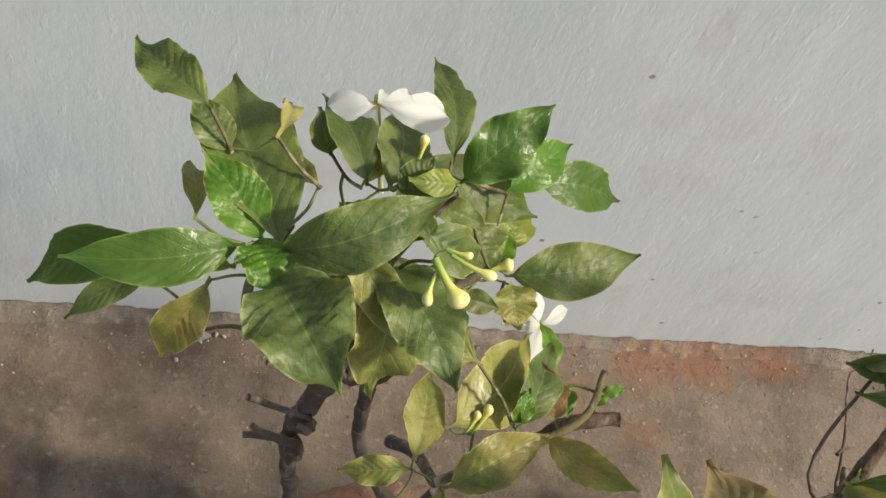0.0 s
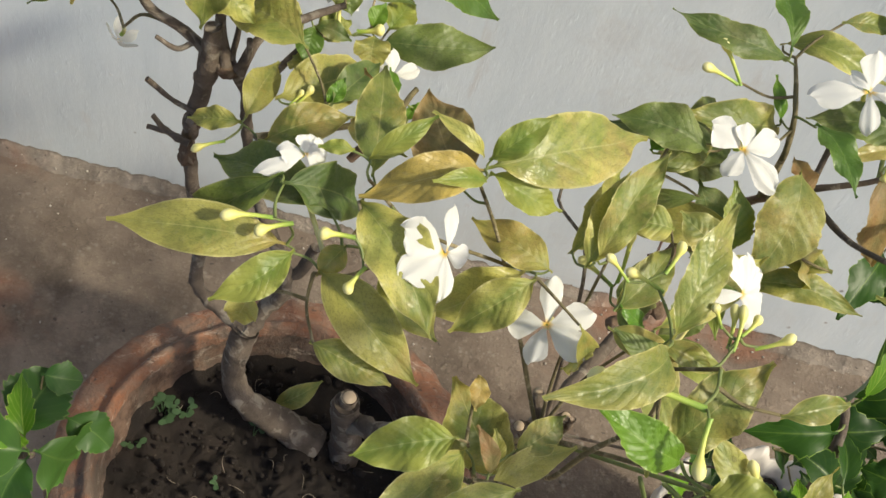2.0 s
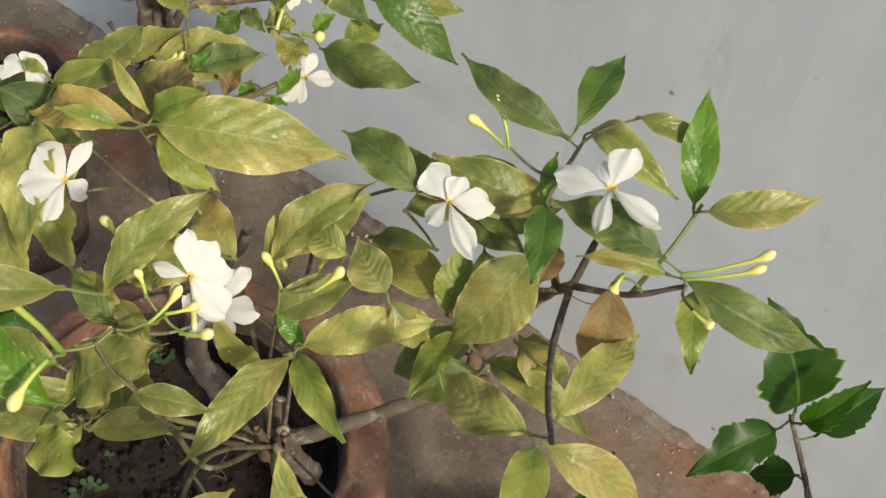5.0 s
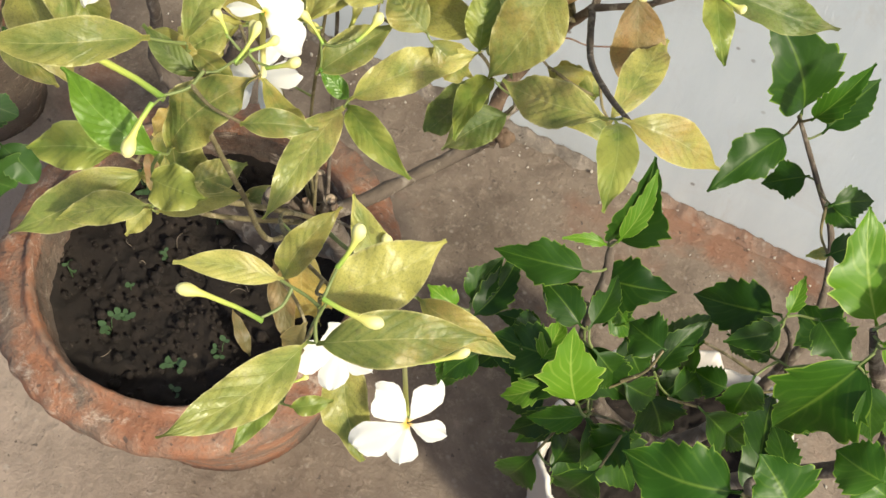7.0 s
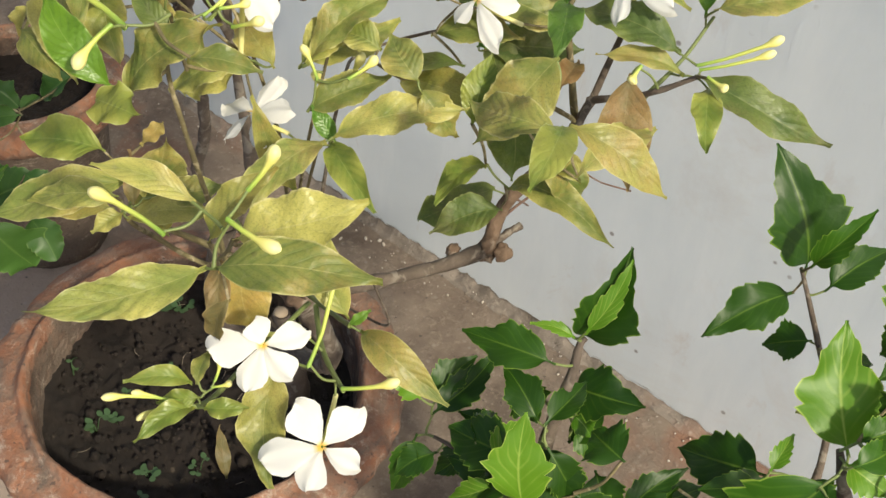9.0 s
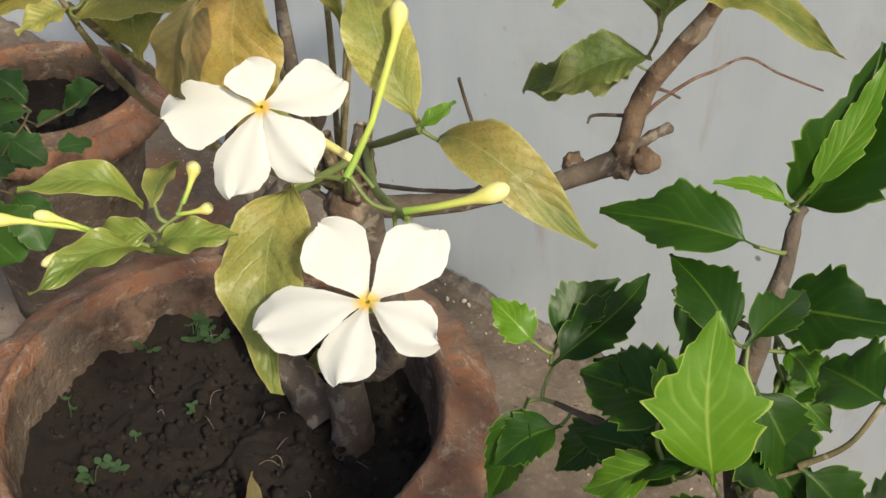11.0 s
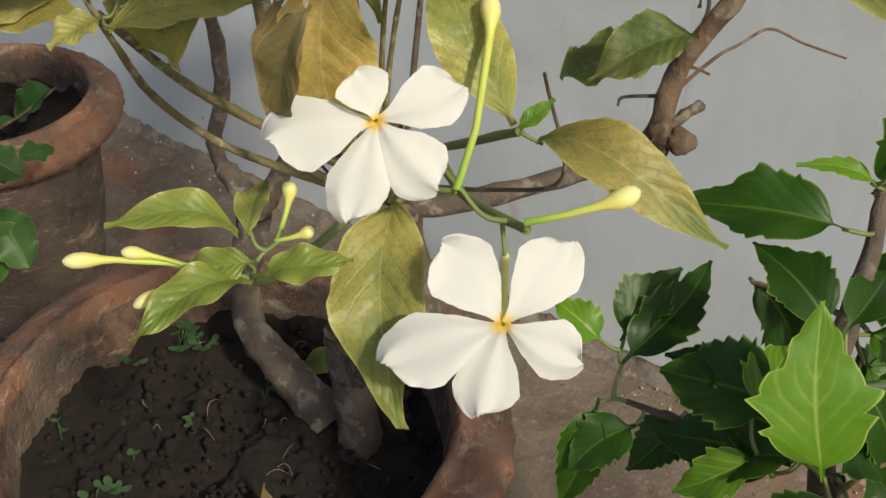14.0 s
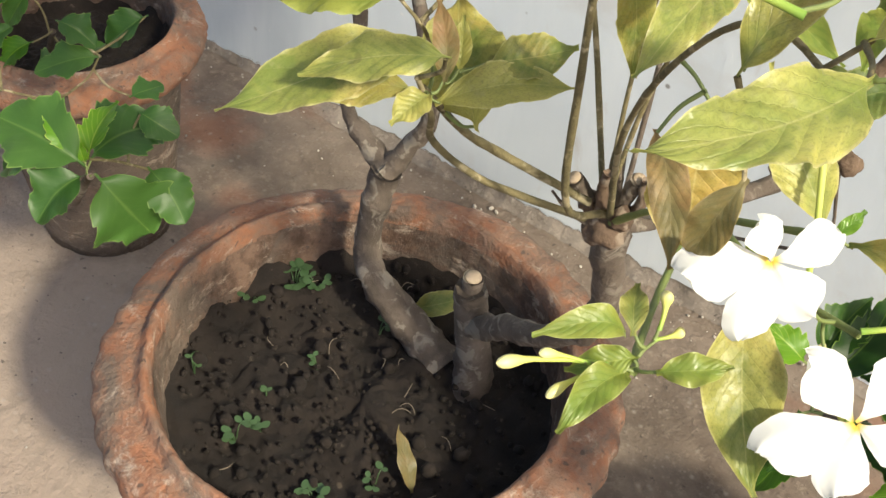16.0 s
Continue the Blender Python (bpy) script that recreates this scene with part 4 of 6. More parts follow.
leaf(shrub, (-0.1021, 0.3194, 0.7443), (-0.1078, 0.3615, 0.7236), 0.0118, GOLD)
leaf(shrub, (-0.0726, 0.3487, 0.7646), (-0.0678, 0.3965, 0.7263), 0.0094, GOLD)
leaf(shrub, (-0.0332, 0.3424, 0.7443), (-0.0527, 0.3873, 0.7464), 0.0204, DEEP)
leaf(shrub, (-0.0241, 0.3419, 0.7442), (-0.0186, 0.3874, 0.7395), 0.0271, DEEP)
leaf(shrub, (0.0081, 0.3704, 0.7253), (0.0043, 0.4404, 0.7156), 0.0188, DEEP)
leaf(shrub, (0.0054, 0.3444, 0.7506), (0.0399, 0.3657, 0.7813), 0.0257, MIDGREEN)
leaf(shrub, (0.0026, 0.3394, 0.7556), (-0.0193, 0.3346, 0.7639), 0.0119, PALE)
leaf(shrub, (0.0734, 0.4324, 0.6287), (0.1444, 0.4517, 0.5860), 0.0295, MIDGREEN)
leaf(shrub, (0.0659, 0.4688, 0.5840), (0.1062, 0.5094, 0.5760), 0.0255, OLIVE)
leaf(shrub, (0.0090, 0.4376, 0.6323), (0.0850, 0.4225, 0.6066), 0.0336, DEEP, bulge=0.10, fold=0.2)
leaf(shrub, (-0.0424, 0.3189, 0.7438), (-0.0088, 0.2774, 0.7236), 0.0197, OLIVE)
leaf(shrub, (-0.0276, 0.3094, 0.7398), (0.0042, 0.2568, 0.7325), 0.0317, DEEP, bulge=0.10, fold=0.25)
leaf(shrub, (0.0597, 0.3910, 0.6048), (0.0655, 0.4066, 0.6161), 0.0142, FRESH)
leaf(shrub, (0.0667, 0.3884, 0.5968), (0.1458, 0.4051, 0.6035), 0.0331, DEEP, bulge=0.08, fold=0.25)
leaf(shrub, (-0.0349, 0.3088, 0.7310), (-0.0286, 0.2963, 0.6879), 0.0192, GOLD)
leaf(shrub, (-0.0124, 0.3286, 0.7370), (0.0258, 0.3334, 0.7011), 0.0224, DEEP)
leaf(shrub, (-0.0425, 0.3153, 0.7414), (-0.0470, 0.3106, 0.6835), 0.0165, OLIVE)
leaf(shrub, (-0.0532, 0.3340, 0.7527), (-0.0679, 0.3603, 0.7310), 0.0142, OLIVE)
leaf(shrub, (-0.0204, 0.3058, 0.7394), (-0.0246, 0.2732, 0.6859), 0.0319, OLIVE)
leaf(shrub, (-0.0358, 0.3414, 0.7442), (-0.0278, 0.3881, 0.7285), 0.0224, OLIVE)
leaf(shrub, (-0.0581, 0.3139, 0.7378), (-0.0418, 0.2897, 0.7043), 0.0165, GOLD)
leaf(shrub, (-0.0709, 0.3364, 0.6929), (-0.0406, 0.3321, 0.7157), 0.0103, FRESH)
leaf(shrub, (-0.0602, 0.3454, 0.6722), (-0.0347, 0.3173, 0.6714), 0.0165, OLIVE, bulge=0.08)
leaf(shrub, (-0.0405, 0.3555, 0.7098), (-0.0206, 0.3178, 0.7186), 0.0177, OLIVE)
leaf(shrub, (-0.0338, 0.3264, 0.6818), (-0.0027, 0.3115, 0.6612), 0.0295, GOLD)
leaf(shrub, (-0.0039, 0.3534, 0.6370), (0.0233, 0.3429, 0.6316), 0.0271, OLIVE)
leaf(shrub, (0.0494, 0.3789, 0.6060), (0.0215, 0.3934, 0.5913), 0.0165, GOLD)
leaf(shrub, (0.0270, 0.3516, 0.6326), (0.0276, 0.3283, 0.6202), 0.0185, MIDGREEN, bulge=0.06)
leaf(shrub, (0.0271, 0.3520, 0.6319), (0.0525, 0.3501, 0.6294), 0.0132, DEEP)
leaf(shrub, (0.0336, 0.3857, 0.6554), (0.0476, 0.3683, 0.6332), 0.0262, DEEP, bulge=0.06)
leaf(shrub, (0.0084, 0.3885, 0.6652), (0.0407, 0.3806, 0.6595), 0.0153, DEEP, bulge=0.08)
leaf(shrub, (0.0594, 0.4199, 0.6322), (0.1002, 0.4555, 0.6348), 0.0260, FRESH)
leaf(shrub, (0.0692, 0.4106, 0.5865), (0.0802, 0.4434, 0.5924), 0.0238, PALE)
leaf(shrub, (0.0642, 0.3750, 0.6139), (0.0696, 0.3498, 0.6071), 0.0251, OLIVE)
leaf(shrub, (-0.0847, 0.3051, 0.7344), (-0.1195, 0.3071, 0.7354), 0.0094, PALE)
# leaves below the crown
leaf(shrub, (0.0204, 0.2792, 0.6377), (0.0675, 0.3365, 0.6282), 0.0369, OLIVE)
leaf(shrub, (0.0060, 0.2659, 0.6284), (0.0147, 0.3112, 0.6354), 0.0214, OLIVE)
leaf(shrub, (0.0211, 0.2535, 0.6271), (0.0695, 0.2768, 0.6420), 0.0257, OLIVE)
leaf(shrub, (0.0679, 0.2754, 0.6407), (0.1067, 0.2452, 0.6558), 0.0186, OLIVE, bulge=0.1)
leaf(shrub, (0.0047, 0.2629, 0.6278), (-0.0294, 0.2640, 0.6180), 0.0153, OLIVE)
leaf(shrub, (0.0513, 0.2809, 0.6429), (0.0584, 0.2959, 0.6534), 0.0106, FRESH)
leaf(shrub, (0.0535, 0.2784, 0.6435), (0.0754, 0.3259, 0.6421), 0.0215, DEEP)
leaf(shrub, (0.0847, 0.3246, 0.6067), (0.0801, 0.3550, 0.6103), 0.0113, FRESH)
leaf(shrub, (0.0796, 0.3080, 0.6328), (0.0856, 0.2931, 0.6254), 0.0113, FRESH)
leaf(shrub, (0.1009, 0.3026, 0.6337), (0.1144, 0.3063, 0.6355), 0.0060, FRESH)
leaf(shrub, (0.2644, 0.2512, 0.7164), (0.2084, 0.2536, 0.7231), 0.0251, DEEP)
leaf(shrub, (0.2584, 0.3143, 0.6570), (0.2243, 0.3157, 0.6601), 0.0153, DEEP)
leaf(shrub, (0.2501, 0.3055, 0.6484), (0.2625, 0.3255, 0.6630), 0.0177, FRESH)
leaf(shrub, (0.2555, 0.3065, 0.6497), (0.3054, 0.3425, 0.6569), 0.0366, DEEP)
leaf(shrub, (0.2544, 0.3044, 0.6486), (0.3034, 0.3073, 0.6431), 0.0236, DEEP)
leaf(shrub, (0.2820, 0.2947, 0.6467), (0.3026, 0.2857, 0.5804), 0.0366, DEEP)
leaf(shrub, (0.0333, 0.3009, 0.6636), (-0.0293, 0.3383, 0.6437), 0.0354, GOLD)
leaf(shrub, (0.0240, 0.3764, 0.6044), (0.0464, 0.3858, 0.6110), 0.0224, GOLD)
leaf(shrub, (0.0532, 0.1498, 0.7283), (0.0927, 0.1787, 0.6870), 0.0295, DEEP)
# leaves over the pot
leaf(shrub, (0.0910, 0.1631, 0.7450), (0.1180, 0.1808, 0.7675), 0.0116, PALE)
leaf(shrub, (0.0837, 0.1653, 0.7464), (0.0663, 0.1631, 0.7455), 0.0076, PALE)
leaf(shrub, (0.0626, 0.1300, 0.7079), (-0.0239, 0.1220, 0.7028), 0.0267, OLIVE)
leaf(shrub, (0.0668, 0.1285, 0.7066), (0.0337, 0.0972, 0.6940), 0.0194, PALE)
leaf(shrub, (0.0491, 0.1252, 0.6685), (0.0410, 0.1180, 0.6429), 0.0176, GOLD)
leaf(shrub, (0.0903, 0.1372, 0.7085), (0.0797, 0.1216, 0.6996), 0.014, OLIVE)
leaf(shrub, (0.0530, 0.1559, 0.7284), (-0.0037, 0.1640, 0.6457), 0.024, DEEP)
leaf(shrub, (0.0798, 0.1495, 0.7163), (0.0099, 0.1855, 0.6895), 0.0284, DEEP)
leaf(shrub, (0.0913, 0.1487, 0.7304), (0.1402, 0.0941, 0.7143), 0.0323, GOLD)
leaf(shrub, (0.0797, 0.1245, 0.7020), (0.1405, 0.0882, 0.6793), 0.0282, OLIVE)
leaf(shrub, (0.1072, 0.1400, 0.7058), (0.1446, 0.1138, 0.6810), 0.025, GOLD)
leaf(shrub, (0.1468, 0.1763, 0.7450), (0.2275, 0.2362, 0.7301), 0.0389, GOLD, bulge=0.10, fold=0.3)
leaf(shrub, (0.1470, 0.1793, 0.7477), (0.1728, 0.1965, 0.7716), 0.0152, PALE)
leaf(shrub, (0.1443, 0.1799, 0.7482), (0.1150, 0.1847, 0.7656), 0.0082, GOLD, bulge=.22)
leaf(shrub, (0.1458, 0.1737, 0.7467), (0.0908, 0.1462, 0.7376), 0.0228, AMBER, bulge=.3)
leaf(shrub, (0.1471, 0.1596, 0.7557), (0.1225, 0.1424, 0.7669), 0.0096, PALE)
leaf(shrub, (0.1490, 0.1796, 0.7385), (0.1900, 0.1811, 0.7214), 0.0182, PALE)
leaf(shrub, (0.1888, 0.1660, 0.6819), (0.1513, 0.1395, 0.6519), 0.025, GOLD)
leaf(shrub, (0.2061, 0.1949, 0.6713), (0.2269, 0.2561, 0.6814), 0.0263, GOLD)
leaf(shrub, (0.2837, 0.2036, 0.6954), (0.2545, 0.2133, 0.7073), 0.023, OLIVE)
leaf(shrub, (0.2860, 0.2013, 0.6934), (0.3079, 0.2109, 0.6661), 0.021, OLIVE)
leaf(shrub, (0.2548, 0.2062, 0.6999), (0.2264, 0.2022, 0.7009), 0.019, GOLD)
leaf(shrub, (0.2347, 0.1682, 0.6674), (0.2602, 0.2090, 0.6847), 0.022, OLIVE)
leaf(shrub, (0.2458, 0.2617, 0.6772), (0.2825, 0.3081, 0.6708), 0.024, OLIVE)
leaf(shrub, (0.2528, 0.2785, 0.6945), (0.2300, 0.3171, 0.6554), 0.013, DEEP)
leaf(shrub, (0.2528, 0.2774, 0.6934), (0.2853, 0.3319, 0.6741), 0.017, DEEP)
leaf(shrub, (0.3384, 0.2463, 0.6573), (0.3674, 0.2589, 0.6157), 0.025, OLIVE)
leaf(shrub, (0.2140, 0.1833, 0.6785), (0.2270, 0.2353, 0.7035), 0.025, GOLD)
leaf(shrub, (0.1982, 0.1793, 0.6722), (0.1492, 0.1971, 0.6779), 0.0228, OLIVE)
leaf(shrub, (0.1839, 0.1769, 0.6705), (0.1411, 0.1583, 0.6330), 0.0303, GOLD)
# leaves nearest the path
leaf(shrub, (0.2330, 0.0793, 0.7827), (0.2469, 0.1312, 0.8162), 0.0188, GOLD)
leaf(shrub, (0.2272, 0.0665, 0.7956), (0.1788, 0.0217, 0.8109), 0.0195, OLIVE, bulge=.2)
leaf(shrub, (0.2430, 0.0465, 0.7528), (0.2736, 0.0752, 0.7916), 0.0263, OLIVE)
leaf(shrub, (0.2784, 0.0543, 0.7862), (0.3073, 0.0679, 0.7875), 0.0120, OLIVE)
leaf(shrub, (0.2465, 0.0369, 0.7627), (0.2020, 0.0389, 0.7903), 0.0191, FRESH)
leaf(shrub, (0.2547, 0.0219, 0.7705), (0.2843, 0.0216, 0.7789), 0.0199, PALE, bulge=0.06)
leaf(shrub, (0.2302, 0.0852, 0.7702), (0.2585, 0.0805, 0.7641), 0.011, OLIVE)
leaf(shrub, (0.2580, 0.1633, 0.6656), (0.3114, 0.2154, 0.6860), 0.0232, GOLD)
leaf(shrub, (0.2587, 0.1580, 0.6663), (0.2602, 0.0775, 0.6650), 0.0221, GOLD)
leaf(shrub, (0.2568, 0.1636, 0.6602), (0.3103, 0.1400, 0.6592), 0.0179, PALE)
leaf(shrub, (0.2544, 0.1698, 0.6558), (0.2366, 0.1694, 0.6726), 0.0111, FRESH, bulge=0.05)
leaf(shrub, (0.2147, 0.1453, 0.6808), (0.2246, 0.1685, 0.5962), 0.017, OLIVE)
# leaves of the right-hand branch
leaf(shrub, (0.3051, 0.3273, 0.7272), (0.2306, 0.3265, 0.7423), 0.0196, DEEP)
leaf(shrub, (0.3058, 0.3306, 0.7314), (0.2940, 0.3973, 0.7315), 0.0207, MIDGREEN)
leaf(shrub, (0.3295, 0.3498, 0.7446), (0.3664, 0.3638, 0.7383), 0.0131, OLIVE)
leaf(shrub, (0.3052, 0.3532, 0.7143), (0.3697, 0.3379, 0.7191), 0.0192, GOLD, bulge=.3)
leaf(shrub, (0.3791, 0.3383, 0.7183), (0.3533, 0.3786, 0.7602), 0.0200, FRESH)
leaf(shrub, (0.3865, 0.3285, 0.7318), (0.4321, 0.3617, 0.7505), 0.0201, GOLD)
leaf(shrub, (0.3136, 0.3095, 0.6919), (0.2499, 0.2802, 0.7136), 0.0280, OLIVE)
leaf(shrub, (0.3211, 0.2830, 0.7256), (0.3452, 0.2381, 0.7259), 0.0194, MIDGREEN)
leaf(shrub, (0.4060, 0.1474, 0.7693), (0.4214, 0.1003, 0.7723), 0.0178, PALE)
leaf(shrub, (0.4084, 0.1485, 0.7705), (0.4531, 0.1645, 0.7460), 0.0200, OLIVE)
leaf(shrub, (0.3918, 0.1966, 0.6984), (0.3929, 0.2775, 0.6822), 0.0216, GOLD)
leaf(shrub, (0.4008, 0.1556, 0.7569), (0.3451, 0.1637, 0.7399), 0.0231, GOLD)
leaf(shrub, (0.3023, 0.2546, 0.6140), (0.3069, 0.1967, 0.6239), 0.0184, PALE, turn=9)
leaf(shrub, (0.3693, 0.2790, 0.7067), (0.3929, 0.2620, 0.6457), 0.0305, BROWN)
leaf(shrub, (0.3263, 0.2752, 0.6970), (0.3137, 0.2187, 0.6595), 0.0390, OLIVE)
leaf(shrub, (0.3057, 0.2440, 0.6635), (0.2231, 0.2607, 0.6370), 0.0279, OLIVE)
leaf(shrub, (0.3684, 0.2502, 0.6454), (0.3310, 0.2643, 0.6344), 0.0185, OLIVE)
leaf(shrub, (0.3939, 0.3082, 0.7021), (0.4719, 0.3325, 0.6831), 0.0236, DEEP)
leaf(shrub, (0.4020, 0.3126, 0.6962), (0.4269, 0.2691, 0.6901), 0.0172, PALE)
leaf(shrub, (0.3883, 0.3074, 0.6998), (0.3458, 0.2800, 0.7061), 0.0127, GOLD)
leaf(shrub, (0.3852, 0.3023, 0.7159), (0.3201, 0.2953, 0.7170), 0.0253, DEEP)
leaf(shrub, (0.3113, 0.3026, 0.7028), (0.3020, 0.3230, 0.7183), 0.009, FRESH)
leaf(shrub, (0.3346, 0.2670, 0.6821), (0.3276, 0.2974, 0.6836), 0.016, BROWN)
leaf(shrub, (0.2182, 0.1854, 0.6819), (0.2436, 0.2410, 0.7202), 0.0229, GOLD)
leaf(shrub, (0.2766, 0.2678, 0.7085), (0.2126, 0.2903, 0.6801), 0.018, DEEP)
leaf(shrub, (0.2774, 0.2550, 0.6754), (0.2247, 0.2576, 0.6385), 0.0131, DEEP)
leaf(shrub, (0.3000, 0.2357, 0.6565), (0.2910, 0.2618, 0.6888), 0.0207, PALE)
# lowest sprigs and flowers
leaf(shrub, (0.3242, 0.0132, 0.7627), (0.2861, -0.0058, 0.7718), 0.0127, GOLD)
leaf(shrub, (0.3055, 0.0331, 0.7129), (0.3206, 0.0615, 0.7482), 0.0159, OLIVE)
leaf(shrub, (0.3340, 0.0222, 0.7422), (0.3695, 0.0649, 0.7572), 0.0285, GOLD)
leaf(shrub, (0.3465, 0.0007, 0.7508), (0.4061, 0.0310, 0.7632), 0.0230, OLIVE)
leaf(shrub, (0.3422, 0.0007, 0.7480), (0.3186, -0.0649, 0.7588), 0.0208, GOLD, bulge=.04)
leaf(shrub, (0.3395, 0.0973, 0.6247), (0.3998, 0.0961, 0.6164), 0.0187, OLIVE, bulge=.26)
leaf(shrub, (0.2020, 0.0607, 0.6542), (0.1563, 0.0343, 0.6403), 0.0183, GOLD, bulge=0.06)
leaf(shrub, (0.3056, 0.0188, 0.6148), (0.2886, 0.0043, 0.6097), 0.011, PALE)
leaf(shrub, (0.2899, 0.0705, 0.6755), (0.3021, 0.0600, 0.6216), 0.0305, AMBER)
leaf(shrub, (0.2770, 0.0627, 0.6621), (0.3036, 0.0316, 0.6419), 0.013, BROWN)
leaf(shrub, (0.2999, 0.0189, 0.6209), (0.2808, -0.0068, 0.6300), 0.0106, PALE, bulge=.24)
leaf(shrub, (0.3019, 0.0201, 0.6208), (0.2933, 0.0370, 0.6246), 0.0091, OLIVE)
leaf(shrub, (0.3139, 0.0135, 0.6188), (0.3325, 0.0259, 0.6238), 0.0104, PALE)
leaf(shrub, (0.3054, 0.0167, 0.6100), (0.3001, -0.0194, 0.6119), 0.0119, PALE)
leaf(shrub, (0.3227, 0.0552, 0.6230), (0.3538, 0.0170, 0.5858), 0.0254, OLIVE)
leaf(shrub, (0.2837, 0.2964, 0.5552), (0.2685, 0.2355, 0.5583), 0.0289, DEEP, shape="oval", bulge=.04, bite=.32, fold=.08)
leaf(shrub, (0.3199, 0.2525, 0.6079), (0.4001, 0.2448, 0.6181), 0.0203, OLIVE, bulge=.2)
leaf(shrub, (0.3346, 0.0944, 0.6277), (0.3397, 0.1047, 0.6350), 0.0058, FRESH)
leaf(shrub, (0.1677, 0.0801, 0.6534), (0.1167, 0.0607, 0.6436), 0.0267, PALE, bulge=0.06)
leaf(shrub, (0.1816, 0.0702, 0.6250), (0.1396, 0.0475, 0.6223), 0.0187, OLIVE)
leaf(shrub, (0.1898, 0.0714, 0.6222), (0.2317, 0.1019, 0.6330), 0.0179, OLIVE, bulge=0.06)
leaf(shrub, (0.1993, 0.0897, 0.6349), (0.2224, 0.1151, 0.6392), 0.0191, OLIVE, bulge=0.05)
leaf(shrub, (0.1878, 0.0715, 0.6256), (0.1842, 0.0515, 0.6220), 0.0129, GOLD, bulge=0.06)
leaf(shrub, (0.1917, 0.0834, 0.6310), (0.1851, 0.0932, 0.6476), 0.008, OLIVE)
leaf(shrub, (0.1894, 0.0776, 0.6275), (0.1754, 0.0892, 0.6533), 0.010, BROWN)
leaf(shrub, (0.3165, 0.0329, 0.6847), (0.3081, 0.0283, 0.6503), 0.0130, BROWN)
leaf(shrub, (-0.1256, 0.3737, 0.5984), (-0.1674, 0.3518, 0.5839), 0.0154, DEEP)
leaf(shrub, (0.0224, 0.2568, 0.6175), (0.0120, 0.2321, 0.6047), 0.0159, PALE)
leaf(shrub, (0.3143, 0.2592, 0.5824), (0.2873, 0.2216, 0.5687), 0.0253, DEEP)
leaf(shrub, (0.2389, 0.0798, 0.7630), (0.2095, 0.0804, 0.7795), 0.0119, DEEP)
leaf(shrub, (0.3314, 0.0977, 0.6267), (0.2923, 0.1132, 0.6670), 0.0207, GOLD)
leaf(shrub, (0.1752, 0.0881, 0.6307), (0.1254, 0.0235, 0.6139), 0.0285, GOLD, bulge=0.10)
leaf(shrub, (0.2081, 0.0846, 0.7730), (0.2429, 0.0809, 0.7670), 0.0138, OLIVE, bulge=0.05)
leaf(shrub, (0.0848, 0.0936, 0.6857), (0.1279, 0.0862, 0.6756), 0.0185, OLIVE, bulge=0.06)
leaf(shrub, (0.1719, 0.1174, 0.6541), (0.1736, 0.0991, 0.6487), 0.0110, AMBER, bulge=0.05)
leaf(shrub, (-0.0898, 0.3478, 0.7527), (-0.1065, 0.3652, 0.7673), 0.0168, DEEP, bulge=0.08)
leaf(shrub, (-0.0223, 0.3379, 0.7539), (-0.0080, 0.3150, 0.7451), 0.0158, DEEP, bulge=0.06)
leaf(shrub, (-0.0401, 0.3496, 0.7169), (-0.0162, 0.3182, 0.7036), 0.0190, MIDGREEN, bulge=0.08)
leaf(shrub, (0.0763, 0.2880, 0.6299), (0.0677, 0.3114, 0.6494), 0.0153, BROWN, bulge=0.06)
leaf(shrub, (-0.0515, 0.3221, 0.7130), (-0.0363, 0.3024, 0.7064), 0.0159, MIDGREEN, bulge=0.06)
leaf(shrub, (0.0182, 0.3361, 0.6179), (0.0317, 0.3265, 0.6179), 0.0186, OLIVE, bulge=0.06)
leaf(shrub, (-0.0042, 0.3697, 0.6423), (0.0167, 0.3421, 0.6311), 0.0185, DEEP, bulge=0.06)
leaf(shrub, (-0.0199, 0.3347, 0.7521), (-0.0087, 0.3450, 0.7651), 0.0178, DEEP, bulge=0.06)
leaf(shrub, (-0.0096, 0.3341, 0.7504), (-0.0181, 0.3165, 0.7425), 0.0153, MIDGREEN, bulge=0.06)
leaf(shrub, (-0.0477, 0.3610, 0.7374), (-0.0546, 0.3759, 0.7514), 0.0143, DEEP, bulge=0.06)
leaf(shrub, (0.0941, 0.1677, 0.7270), (0.0858, 0.2322, 0.7383), 0.0259, OLIVE, bulge=0.08, fold=0.3)
leaf(shrub, (0.1386, 0.1864, 0.7112), (0.1097, 0.2354, 0.7260), 0.0362, BROWN, bulge=0.10, fold=0.3)
leaf(shrub, (0.1003, 0.2995, 0.6257), (0.1045, 0.3069, 0.6359), 0.0072, FRESH)
flower(shrub, (0.3279, 0.0411, 0.6547), (0.576, -0.623, 0.529), [(-172.6, 0.0261, 0.0182, -0.05), (-108.5, 0.0249, 0.0151, 0.0), (-51.3, 0.0221, 0.0165, 0.0), (19.0, 0.0221, 0.0151, 0.0), (109.1, 0.0126, 0.0135, -0.15)], (0.3180, 0.0821, 0.6154))
flower(shrub, (0.3687, 0.0383, 0.6137), (0.427, -0.609, 0.669), [(128.8, 0.0246, 0.0185, 0.0), (51.8, 0.026, 0.0171, 0.0), (-24.3, 0.021, 0.0148, 0.0), (-104.3, 0.0227, 0.0161, 0.0), (-160.4, 0.0304, 0.0185, -0.05)], (0.3481, 0.0701, 0.6048))
